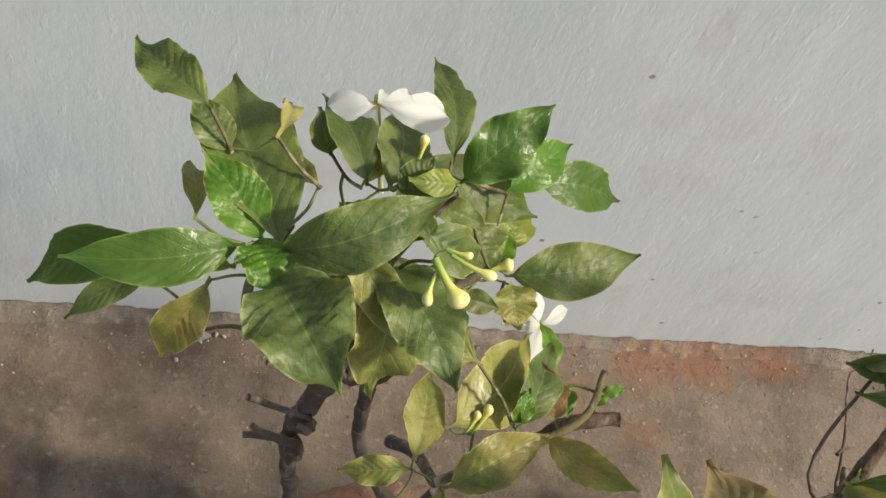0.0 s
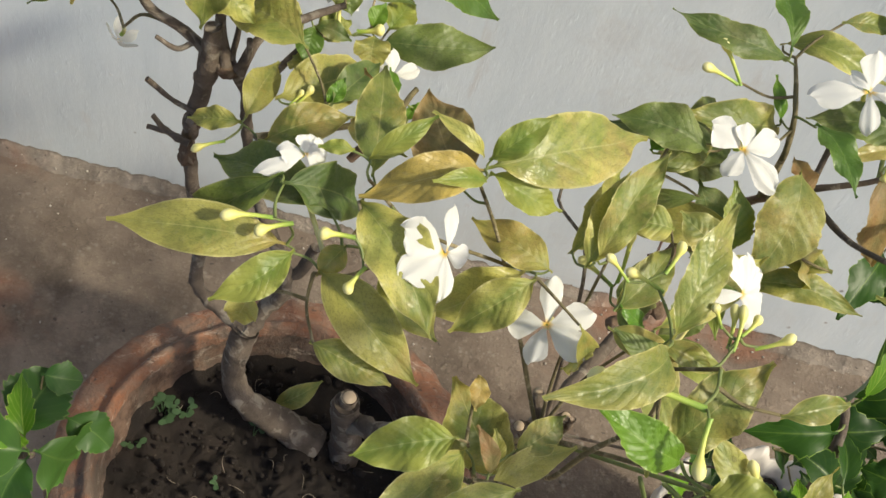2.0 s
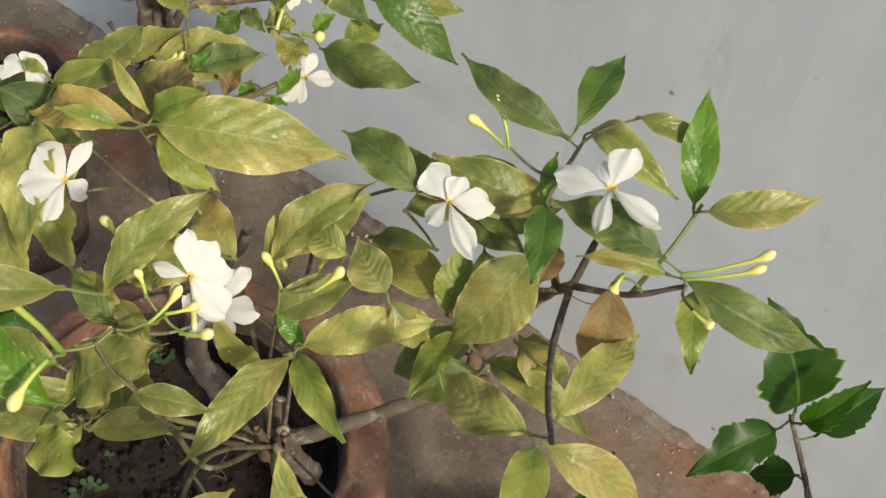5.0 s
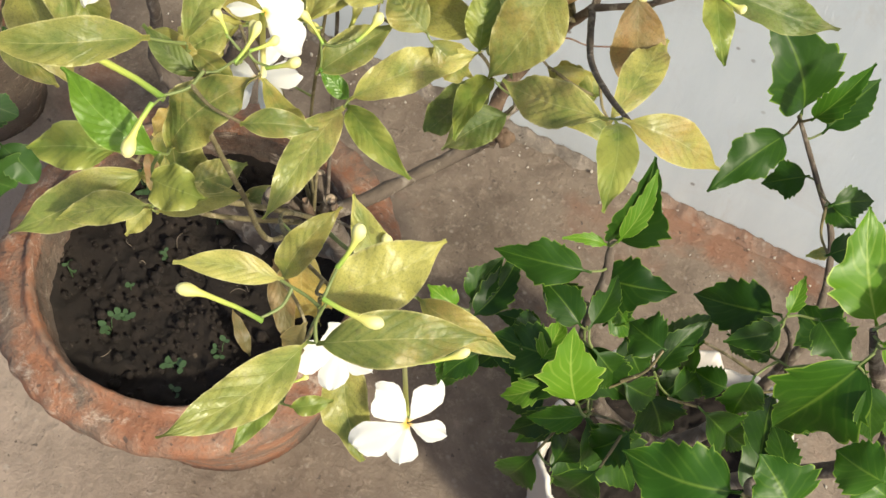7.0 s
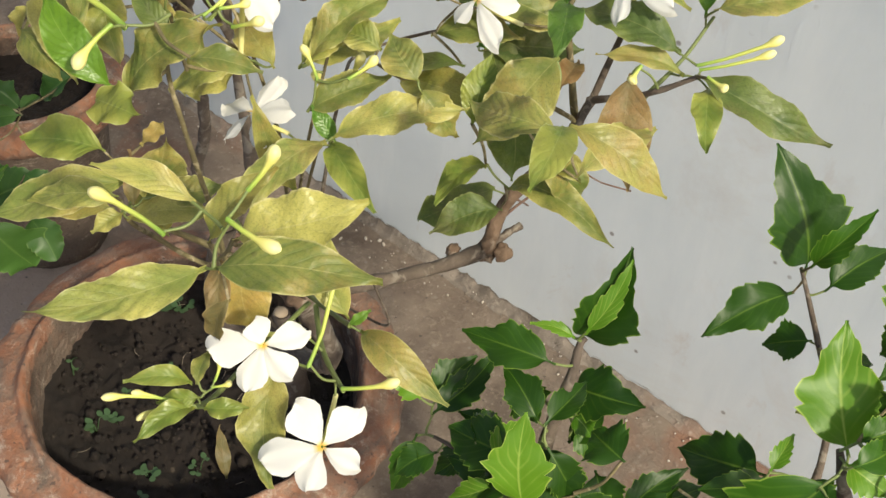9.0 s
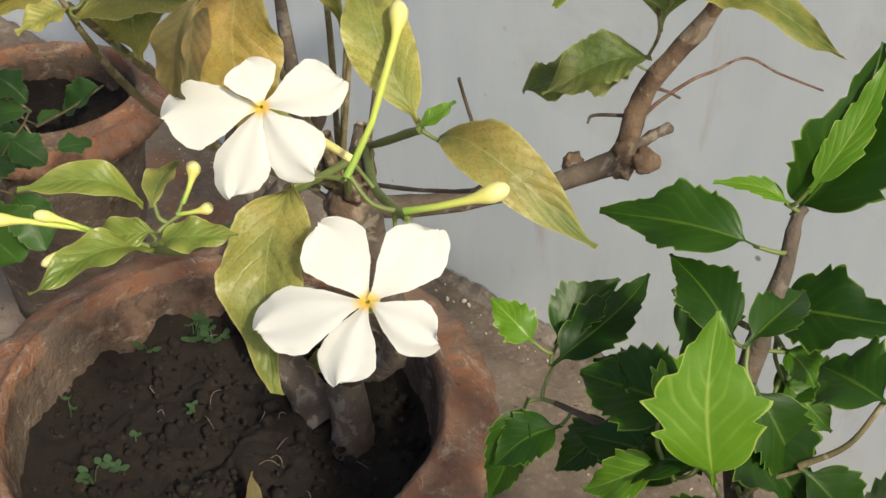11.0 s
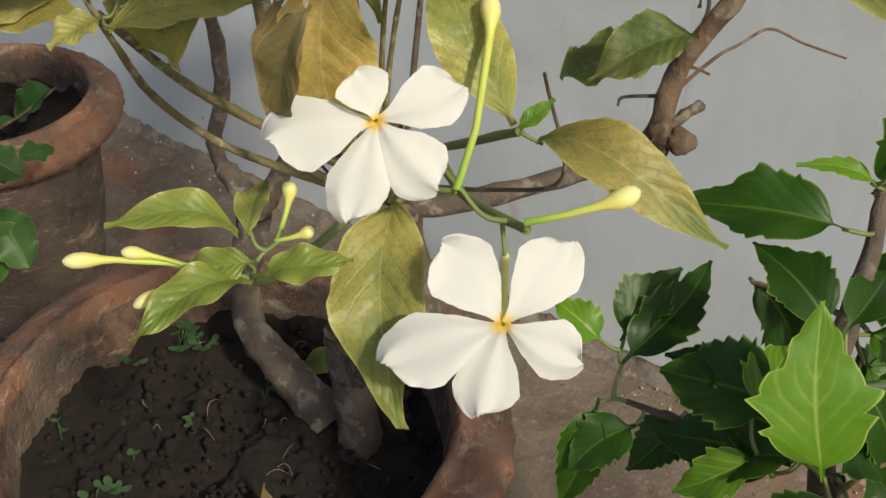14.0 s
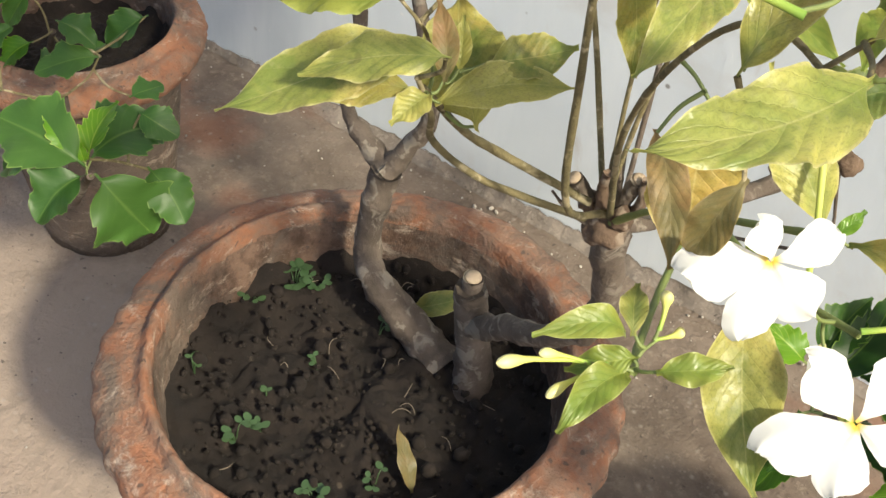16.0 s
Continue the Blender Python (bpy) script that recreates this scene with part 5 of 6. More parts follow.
flower(shrub, (-0.0306, 0.3763, 0.7568), (-0.124, -0.607, 0.785), [(-161.4, 0.0204, 0.0148, -0.2), (-100.0, 0.0227, 0.0148, -0.5), (4.0, 0.0308, 0.0172, -0.3), (18.0, 0.016, 0.012, -0.1), (50.3, 0.0065, 0.0086, 0.0)], (-0.0230, 0.3580, 0.7164), "white flower seen from the side, petals bent back")
flower(shrub, (0.1362, 0.1301, 0.7333), (0.368, -0.451, 0.813), [(133.4, 0.0223, 0.02, -0.1), (-167.8, 0.0239, 0.0183, -0.1), (-114.4, 0.0227, 0.0111, 0.0), (-32.4, 0.0122, 0.0122, -0.1), (61.9, 0.0221, 0.0083, 0.0)], (0.1203, 0.1483, 0.7187))
flower(shrub, (0.0598, 0.1674, 0.7310), (0.459, -0.473, 0.752), [(-177.9, 0.0232, 0.0089, -0.3), (152.8, 0.0126, 0.0112, -0.2), (58.4, 0.0102, 0.0142, 0.0), (-5.2, 0.0121, 0.0136, -0.2), (-42.9, 0.0082, 0.0101, -0.3)], (0.0799, 0.1349, 0.7017), "white flower turned away, petals bent back")
flower(shrub, (0.2026, 0.1585, 0.6529), (-0.230, -0.459, 0.859), [(118.4, 0.0264, 0.0127, 0.0), (50.9, 0.0258, 0.0154, 0.0), (-3.6, 0.0258, 0.0171, 0.0), (-76.5, 0.0226, 0.0138, 0.0), (-146.0, 0.022, 0.0176, 0.0)], (0.2089, 0.1787, 0.6302))
flower(shrub, (0.2575, 0.1046, 0.7922), (0.463, -0.448, 0.764), [(-55.4, 0.0226, 0.0165, -0.4), (5.8, 0.0167, 0.0138, -0.2), (53.0, 0.0169, 0.0129, -0.1), (91.5, 0.0183, 0.0101, 0.0), (162.4, 0.0151, 0.0064, -0.3)], (0.2479, 0.1091, 0.7383), "drooping white flower seen from behind")
flower(shrub, (0.2814, 0.2540, 0.7225), (0.111, -0.619, 0.777), [(147.6, 0.0213, 0.0192, 0.0), (20.0, 0.0223, 0.0162, -0.1), (-42.1, 0.0306, 0.0138, -0.1), (-111.1, 0.0165, 0.012, -0.2), (87.1, 0.0141, 0.0126, -0.2)], (0.3004, 0.2743, 0.7058))
flower(shrub, (0.3457, 0.3023, 0.7417), (0.009, -0.682, 0.731), [(-161.2, 0.031, 0.0161, -0.1), (93.5, 0.0222, 0.0173, -0.1), (-74.0, 0.0234, 0.0113, 0.0), (-5.8, 0.0313, 0.0119, 0.0), (144.9, 0.0141, 0.0078, -0.4)], (0.3531, 0.3081, 0.7165))
flower(shrub, (0.0820, 0.3567, 0.6017), (0.326, -0.594, 0.736), [(82.5, 0.0169, 0.0118, 0.0), (4.1, 0.0193, 0.0118, 0.0), (-127.6, 0.0234, 0.0158, 0.0), (155.1, 0.0105, 0.0095, -0.3), (-92.4, 0.019, 0.0087, -0.3)], (0.0630, 0.3590, 0.5953))
flower(shrub, (0.0378, 0.3922, 0.6366), (0.2, 0.3, 0.9), [(35.0, 0.017, 0.0112, -0.5), (107.0, 0.017, 0.0112, -0.5), (179.0, 0.017, 0.0112, -0.5), (251.0, 0.017, 0.0112, -0.5), (323.0, 0.017, 0.0112, -0.5)], (0.0398, 0.3730, 0.6085))
flower(shrub, (-0.1072, 0.3580, 0.5672), (-0.35, -0.2, -0.7), [(35.0, 0.013, 0.0086, -0.6), (107.0, 0.013, 0.0086, -0.6), (179.0, 0.013, 0.0086, -0.6), (251.0, 0.013, 0.0086, -0.6), (323.0, 0.013, 0.0086, -0.6)], (-0.0983, 0.3454, 0.5934), "small wilted pinkish-white flower")
bud(shrub, (0.0545, 0.1293, 0.7272), (0.0314, 0.1214, 0.7297), 0.0025)
bud(shrub, (0.0644, 0.1302, 0.7255), (0.0479, 0.1210, 0.7236), 0.0027)
bud(shrub, (0.0947, 0.1233, 0.7363), (0.0779, 0.1195, 0.7378), 0.0026)
bud(shrub, (0.1028, 0.1140, 0.7290), (0.0965, 0.1016, 0.7221), 0.0024)
bud(shrub, (0.2331, 0.1869, 0.6628), (0.2117, 0.1971, 0.6675), 0.0026)
bud(shrub, (0.2352, 0.1882, 0.6649), (0.2355, 0.2134, 0.6850), 0.0026)
bud(shrub, (0.2467, 0.0475, 0.7894), (0.1978, 0.0478, 0.7926), 0.0033)
bud(shrub, (0.2470, 0.0409, 0.7944), (0.2472, 0.0193, 0.7831), 0.0026)
bud(shrub, (0.2689, 0.0868, 0.7813), (0.2834, 0.0921, 0.7897), 0.0021)
bud(shrub, (0.2576, 0.0839, 0.7806), (0.2561, 0.0993, 0.7918), 0.0019)
bud(shrub, (0.2258, 0.0977, 0.7890), (0.2083, 0.1014, 0.7929), 0.0019)
bud(shrub, (0.2810, 0.3071, 0.7178), (0.2620, 0.3170, 0.7394), 0.0025)
bud(shrub, (0.2787, 0.3062, 0.7187), (0.2545, 0.3026, 0.7295), 0.0025)
bud(shrub, (0.3960, 0.3023, 0.7134), (0.4289, 0.3278, 0.7355), 0.0024)
bud(shrub, (0.3983, 0.3012, 0.7123), (0.4291, 0.3220, 0.7291), 0.0021)
bud(shrub, (0.3725, 0.2843, 0.7107), (0.3728, 0.2753, 0.7032), 0.0027)
bud(shrub, (0.4148, 0.2719, 0.7325), (0.4272, 0.2719, 0.7306), 0.0022)
bud(shrub, (0.2532, 0.1806, 0.6934), (0.2595, 0.1974, 0.7029), 0.0025)
bud(shrub, (0.2359, 0.1752, 0.6862), (0.2203, 0.1788, 0.7002), 0.0021)
bud(shrub, (0.2511, 0.0866, 0.7901), (0.2441, 0.0893, 0.8008), 0.0017)
bud(shrub, (0.2582, 0.0800, 0.7852), (0.2593, 0.0987, 0.7933), 0.0018)
bud(shrub, (0.2608, 0.0872, 0.7868), (0.2684, 0.0989, 0.7882), 0.0018)
bud(shrub, (0.3259, -0.0049, 0.7592), (0.2900, -0.0113, 0.7641), 0.0024)
bud(shrub, (0.3432, 0.0235, 0.7745), (0.3470, 0.0364, 0.7916), 0.0024)
bud(shrub, (0.3437, 0.0118, 0.7678), (0.3696, 0.0145, 0.7665), 0.0025)
bud(shrub, (0.2994, 0.0105, 0.6144), (0.2760, -0.0171, 0.6234), 0.0018)
bud(shrub, (0.2956, 0.0058, 0.6166), (0.2834, -0.0051, 0.6225), 0.0015)
bud(shrub, (0.3005, 0.0106, 0.6144), (0.2903, -0.0095, 0.6111), 0.0015)
bud(shrub, (0.3070, 0.0246, 0.6187), (0.3133, 0.0327, 0.6203), 0.0015)
bud(shrub, (0.3071, 0.0269, 0.6212), (0.3038, 0.0349, 0.6302), 0.0018)
bud(shrub, (-0.0097, 0.2985, 0.7645), (0.0031, 0.2818, 0.7565), 0.0037)
bud(shrub, (-0.0074, 0.2962, 0.7626), (-0.0116, 0.2825, 0.7539), 0.0019)
bud(shrub, (-0.0034, 0.2993, 0.7662), (0.0146, 0.2909, 0.7649), 0.0019)
bud(shrub, (0.0506, 0.3878, 0.6016), (0.0687, 0.3912, 0.6071), 0.0037)
bud(shrub, (-0.0055, 0.3015, 0.7670), (0.0051, 0.2988, 0.7670), 0.0014)
bud(shrub, (-0.0137, 0.3500, 0.7512), (-0.0110, 0.3596, 0.7608), 0.0018)
bud(shrub, (0.0327, 0.2776, 0.6372), (0.0409, 0.2893, 0.6457), 0.0021)
bud(shrub, (0.0295, 0.2776, 0.6371), (0.0358, 0.2871, 0.6425), 0.0018)
bud(shrub, (-0.0010, 0.2482, 0.6244), (-0.0188, 0.2379, 0.6210), 0.0022)
bud(shrub, (0.3573, 0.0638, 0.6242), (0.3805, 0.0803, 0.6346), 0.0024)
bud(shrub, (0.3381, 0.0603, 0.6277), (0.3165, 0.1052, 0.6593), 0.0025)
leaf(shrub, (0.1983, 0.0897, 0.6023), (0.1614, 0.1261, 0.6313), 0.0376, OLIVE, bulge=0.08, fold=0.3)
stalks(shrub, 0.00075, 0.075)

# ---------------------------------------------------------------- the hibiscus in the white sack
hibiscus = thing("hibiscus_plant", (0.51, 0.266, 0.14), "hibiscus with glossy dark green toothed leaves in a white sack", "plant")
branch(hibiscus, [(0.5100, 0.2660, 0.1350), (0.4888, 0.2377, 0.2719), (0.4448, 0.1972, 0.3786), (0.4199, 0.1792, 0.4862), (0.4158, 0.1865, 0.5318), (0.4142, 0.1990, 0.5589), (0.4104, 0.2082, 0.5727), (0.4115, 0.2119, 0.5769)], [0.0085, 0.0075, 0.0062, 0.0050, 0.0042, 0.0030, 0.0022, 0.0015])
branch(hibiscus, [(0.4888, 0.2377, 0.2719), (0.5202, 0.2591, 0.3097), (0.5406, 0.2908, 0.3617), (0.5497, 0.3192, 0.4150), (0.5330, 0.3550, 0.4688), (0.5016, 0.3746, 0.5064), (0.4732, 0.3788, 0.5509)], [0.0072, 0.0066, 0.0055, 0.0038, 0.0027, 0.0023, 0.0019, 0.0014])
branch(hibiscus, [(0.4448, 0.1972, 0.3786), (0.4385, 0.1712, 0.4479), (0.4341, 0.1530, 0.4976)], [0.0040, 0.0032, 0.0026])
branch(hibiscus, [(0.4101, 0.1741, 0.4954), (0.3803, 0.1632, 0.4813), (0.3522, 0.1569, 0.4814)], [0.0022, 0.0018, 0.0012])
branch(hibiscus, [(0.5406, 0.2908, 0.3617), (0.5406, 0.2893, 0.4132), (0.5357, 0.2839, 0.4466), (0.5243, 0.2820, 0.4661)], [0.0030, 0.0022, 0.0016, 0.0012])
branch(hibiscus, [(0.4636, 0.2416, 0.3389), (0.4615, 0.2336, 0.3934), (0.4551, 0.2311, 0.4286)], [0.0016, 0.0013, 0.0010])
branch(hibiscus, [(0.4664, 0.2452, 0.3401), (0.4638, 0.2436, 0.3864), (0.4598, 0.2455, 0.4118)], [0.0016, 0.0013, 0.0010])
branch(hibiscus, [(0.5100, 0.2660, 0.1350), (0.5837, 0.2508, 0.3115), (0.6193, 0.2435, 0.4144), (0.6119, 0.2420, 0.4737), (0.5785, 0.2210, 0.5588), (0.5681, 0.2146, 0.5873), (0.5599, 0.2143, 0.6067)], [0.0070, 0.0064, 0.0058, 0.0055, 0.0045, 0.0030, 0.0020])
branch(hibiscus, [(0.5837, 0.2508, 0.3115), (0.5526, 0.1832, 0.4236), (0.5448, 0.1224, 0.5331)], [0.0035, 0.0028, 0.0021])
# leaves
hib(hibiscus, (0.4061, 0.2139, 0.5695), (0.4143, 0.2379, 0.6316), 0.0296, HIB, turn=20, fold=0.85)
hib(hibiscus, (0.4068, 0.1907, 0.5684), (0.3479, 0.1780, 0.5640), 0.0238, HIB)
hib(hibiscus, (0.4083, 0.2057, 0.5792), (0.3840, 0.1935, 0.5844), 0.0072, HIBNEW)
hib(hibiscus, (0.4086, 0.2147, 0.5264), (0.4548, 0.2173, 0.5458), 0.0302, HIB)
hib(hibiscus, (0.4157, 0.1667, 0.5451), (0.3803, 0.1773, 0.5601), 0.021, HIB)
hib(hibiscus, (0.3452, 0.1620, 0.4933), (0.3540, 0.2136, 0.5168), 0.021, HIB)
hib(hibiscus, (0.3351, 0.1632, 0.4986), (0.3137, 0.1614, 0.5112), 0.016, HIBNEW)
hib(hibiscus, (0.4089, 0.1566, 0.5153), (0.3650, 0.1509, 0.5116), 0.0326, HIB)
hib(hibiscus, (0.4328, 0.1356, 0.5121), (0.4148, 0.1511, 0.5673), 0.0323, HIBNEW, bulge=0.06, fold=0.35)
hib(hibiscus, (0.3433, 0.1510, 0.4826), (0.3402, 0.1318, 0.4351), 0.019, HIB)
hib(hibiscus, (0.3600, 0.1523, 0.4774), (0.3436, 0.1297, 0.4602), 0.0204, HIB)
hib(hibiscus, (0.4090, 0.1444, 0.4994), (0.3850, 0.1303, 0.4778), 0.017, HIBNEW)
hib(hibiscus, (0.4269, 0.1618, 0.5371), (0.4527, 0.1690, 0.4984), 0.022, HIB)
hib(hibiscus, (0.4660, 0.1823, 0.5382), (0.4376, 0.1910, 0.5339), 0.0283, HIB)
hib(hibiscus, (0.4638, 0.2189, 0.4338), (0.4817, 0.2580, 0.4643), 0.020, HIB)
hib(hibiscus, (0.4495, 0.1625, 0.5124), (0.4736, 0.1781, 0.4822), 0.023, HIB)
hib(hibiscus, (0.4162, 0.1403, 0.4975), (0.3912, 0.1600, 0.4903), 0.015, HIB)
hib(hibiscus, (0.4195, 0.1670, 0.5456), (0.4194, 0.2108, 0.5467), 0.017, HIB)
hib(hibiscus, (0.3861, 0.1484, 0.5160), (0.3764, 0.1819, 0.5077), 0.015, HIB)
hib(hibiscus, (0.4741, 0.3902, 0.5394), (0.4287, 0.3913, 0.6215), 0.0464, HIB)
hib(hibiscus, (0.4810, 0.3645, 0.5681), (0.5002, 0.3805, 0.6198), 0.0174, HIBMID, fold=0.7)
hib(hibiscus, (0.4918, 0.3827, 0.5393), (0.5113, 0.4345, 0.5560), 0.0254, HIB)
hib(hibiscus, (0.4723, 0.3919, 0.5165), (0.4416, 0.3275, 0.5028), 0.0291, HIB)
hib(hibiscus, (0.4983, 0.3802, 0.4969), (0.4705, 0.3681, 0.4814), 0.0234, HIB)
hib(hibiscus, (0.5161, 0.3379, 0.5286), (0.5419, 0.3591, 0.5278), 0.0200, HIB)
hib(hibiscus, (0.5294, 0.3179, 0.5050), (0.5544, 0.3380, 0.5118), 0.020, HIB)
hib(hibiscus, (0.5642, 0.2292, 0.5889), (0.5299, 0.2605, 0.6438), 0.0386, HIBNEW, bulge=0.06, fold=0.35)
hib(hibiscus, (0.5658, 0.2044, 0.6029), (0.5408, 0.1725, 0.5240), 0.0463, HIBMID)
hib(hibiscus, (0.5232, 0.2866, 0.4648), (0.4624, 0.2844, 0.4424), 0.0383, HIB)
hib(hibiscus, (0.5254, 0.2679, 0.4739), (0.4957, 0.2444, 0.4699), 0.020, HIB)
hib(hibiscus, (0.4530, 0.2647, 0.3820), (0.4843, 0.3126, 0.3842), 0.0258, HIB)
hib(hibiscus, (0.5371, 0.1157, 0.5541), (0.4690, 0.1086, 0.5440), 0.0455, HIBMID)
hib(hibiscus, (0.5643, 0.1179, 0.5582), (0.5357, 0.1300, 0.5779), 0.0380, HIBMID)
hib(hibiscus, (0.5992, 0.1441, 0.5870), (0.5700, 0.1544, 0.5761), 0.0317, HIBMID)
hib(hibiscus, (0.4403, 0.1339, 0.5043), (0.4661, 0.1328, 0.4637), 0.0314, HIB)
hib(hibiscus, (0.4284, 0.1514, 0.4668), (0.3950, 0.1295, 0.4292), 0.0189, HIB)
hib(hibiscus, (0.3401, 0.1707, 0.4954), (0.3467, 0.2024, 0.5160), 0.0202, HIB)
hib(hibiscus, (0.3906, 0.1790, 0.4975), (0.3586, 0.1708, 0.5002), 0.0150, HIB)
hib(hibiscus, (0.4157, 0.1642, 0.4821), (0.3646, 0.1542, 0.4764), 0.030, HIB)
hib(hibiscus, (0.4183, 0.1683, 0.5269), (0.4603, 0.1613, 0.4955), 0.0265, HIB)
hib(hibiscus, (0.5250, 0.2772, 0.4814), (0.5247, 0.3039, 0.4949), 0.0117, HIBNEW)
hib(hibiscus, (0.5429, 0.2837, 0.4856), (0.5752, 0.2610, 0.4841), 0.027, HIB)
hib(hibiscus, (0.5153, 0.2434, 0.4151), (0.4863, 0.2470, 0.4109), 0.023, HIB)
hib(hibiscus, (0.4801, 0.2059, 0.4342), (0.4960, 0.2528, 0.4019), 0.024, HIB)
hib(hibiscus, (0.5553, 0.2054, 0.4015), (0.5464, 0.2670, 0.3950), 0.035, HIB)
hib(hibiscus, (0.4008, 0.1477, 0.5147), (0.4011, 0.1777, 0.5240), 0.019, HIBNEW)
hib(hibiscus, (0.4339, 0.1105, 0.4613), (0.4317, 0.1568, 0.4232), 0.027, HIB)
hib(hibiscus, (0.5158, 0.3507, 0.5157), (0.5393, 0.3422, 0.5144), 0.022, HIB)
hib(hibiscus, (0.5651, 0.2194, 0.6139), (0.5799, 0.2411, 0.6248), 0.0176, HIBMID)
hib(hibiscus, (0.5649, 0.2095, 0.6064), (0.5912, 0.2121, 0.6001), 0.0194, HIBNEW)
hib(hibiscus, (0.5683, 0.2674, 0.6676), (0.5502, 0.2587, 0.6354), 0.030, HIB)
hib(hibiscus, (0.5861, 0.2436, 0.6419), (0.5692, 0.2344, 0.6103), 0.024, HIB)
hib(hibiscus, (0.5623, 0.2615, 0.6531), (0.5409, 0.2891, 0.6947), 0.0313, HIBMID)
hib(hibiscus, (0.5839, 0.2190, 0.6147), (0.5957, 0.2387, 0.6222), 0.0204, HIBMID)
hib(hibiscus, (0.5888, 0.2045, 0.6049), (0.6167, 0.2142, 0.5867), 0.019, HIB)
hib(hibiscus, (0.5416, 0.2463, 0.4755), (0.5794, 0.2589, 0.4318), 0.030, HIB)
hib(hibiscus, (0.5691, 0.1931, 0.5952), (0.5919, 0.1807, 0.5531), 0.020, HIB)
hib(hibiscus, (0.5608, 0.1951, 0.5953), (0.5577, 0.1963, 0.5600), 0.018, HIB)
hib(hibiscus, (0.5247, 0.2754, 0.4778), (0.4988, 0.2479, 0.4678), 0.0191, HIB)
hib(hibiscus, (0.5288, 0.2537, 0.4643), (0.5111, 0.2476, 0.4646), 0.012, HIB)
hib(hibiscus, (0.5467, 0.2955, 0.6938), (0.5665, 0.2890, 0.6790), 0.030, HIB)
hib(hibiscus, (0.5684, 0.2380, 0.6301), (0.5821, 0.2801, 0.6144), 0.021, HIB)
hib(hibiscus, (0.5933, 0.2194, 0.6156), (0.5847, 0.2506, 0.6034), 0.018, HIB)
hib(hibiscus, (0.5310, 0.3300, 0.4917), (0.5189, 0.3129, 0.5035), 0.009, OLIVE)
hib(hibiscus, (0.4229, 0.1446, 0.5079), (0.3915, 0.1503, 0.4846), 0.022, HIB)
hib(hibiscus, (0.3780, 0.1885, 0.5351), (0.4017, 0.1961, 0.5001), 0.0217, HIB)
hib(hibiscus, (0.4693, 0.1368, 0.5138), (0.4506, 0.1221, 0.4874), 0.028, HIB)
hib(hibiscus, (0.4966, 0.1890, 0.3932), (0.5363, 0.2063, 0.3450), 0.035, HIB)
hib(hibiscus, (0.4999, 0.2018, 0.4510), (0.5357, 0.2440, 0.3545), 0.031, HIB)
hib(hibiscus, (0.5233, 0.2333, 0.4690), (0.5252, 0.2210, 0.4200), 0.027, HIB)
hib(hibiscus, (0.5538, 0.2566, 0.4246), (0.5892, 0.2637, 0.3887), 0.031, HIB)
hib(hibiscus, (0.4842, 0.2434, 0.4612), (0.4709, 0.2456, 0.4046), 0.023, HIB)
hib(hibiscus, (0.5580, 0.2538, 0.4864), (0.5945, 0.2853, 0.4127), 0.027, HIB)
hib(hibiscus, (0.4217, 0.1147, 0.4657), (0.4061, 0.1101, 0.3990), 0.027, HIB)
hib(hibiscus, (0.4620, 0.1092, 0.5044), (0.4502, 0.1031, 0.4460), 0.029, HIB)
hib(hibiscus, (0.4425, 0.1398, 0.5000), (0.4060, 0.1255, 0.4790), 0.0164, HIBMID)
hib(hibiscus, (0.4402, 0.1449, 0.4800), (0.4865, 0.1304, 0.4367), 0.0395, HIB)
hib(hibiscus, (0.4244, 0.1480, 0.4162), (0.4559, 0.1361, 0.3781), 0.0244, HIB)
hib(hibiscus, (0.4362, 0.1619, 0.4552), (0.4015, 0.1313, 0.4135), 0.0222, HIB)
hib(hibiscus, (0.4082, 0.1613, 0.4508), (0.3867, 0.1453, 0.4249), 0.0193, HIB)
hib(hibiscus, (0.5692, 0.3014, 0.4352), (0.5325, 0.3165, 0.4414), 0.0357, HIB)
hib(hibiscus, (0.4628, 0.2403, 0.3617), (0.4906, 0.2266, 0.3237), 0.0353, HIB)
hib(hibiscus, (0.4732, 0.2462, 0.3387), (0.4940, 0.2819, 0.3520), 0.0280, HIB)
hib(hibiscus, (0.5606, 0.3708, 0.5440), (0.5508, 0.3302, 0.5484), 0.0247, HIB)
hib(hibiscus, (0.5773, 0.3366, 0.5447), (0.5788, 0.3031, 0.5265), 0.0278, HIB)
hib(hibiscus, (0.5531, 0.2668, 0.3514), (0.5314, 0.2832, 0.3660), 0.0149, HIB)
hib(hibiscus, (0.5600, 0.2039, 0.3396), (0.5496, 0.2874, 0.3633), 0.0271, HIB)
hib(hibiscus, (0.5864, 0.2270, 0.5308), (0.6166, 0.2233, 0.4974), 0.0200, HIBMID)
hib(hibiscus, (0.6174, 0.1723, 0.5168), (0.5855, 0.1763, 0.5274), 0.0287, HIBMID)
hib(hibiscus, (0.6312, 0.1865, 0.5205), (0.6035, 0.1960, 0.5330), 0.0255, HIBMID)
hib(hibiscus, (0.5701, 0.2023, 0.6151), (0.5808, 0.2322, 0.6164), 0.0175, HIBMID)
hib(hibiscus, (0.6021, 0.2267, 0.5496), (0.6001, 0.2444, 0.5596), 0.0191, HIB)
hib(hibiscus, (0.5242, 0.1930, 0.3201), (0.5209, 0.2404, 0.3229), 0.0252, HIB)
hib(hibiscus, (0.5499, 0.2618, 0.4195), (0.5819, 0.2540, 0.3835), 0.0235, HIB)
hib(hibiscus, (0.5767, 0.2045, 0.4052), (0.5516, 0.2399, 0.4074), 0.0229, HIB)
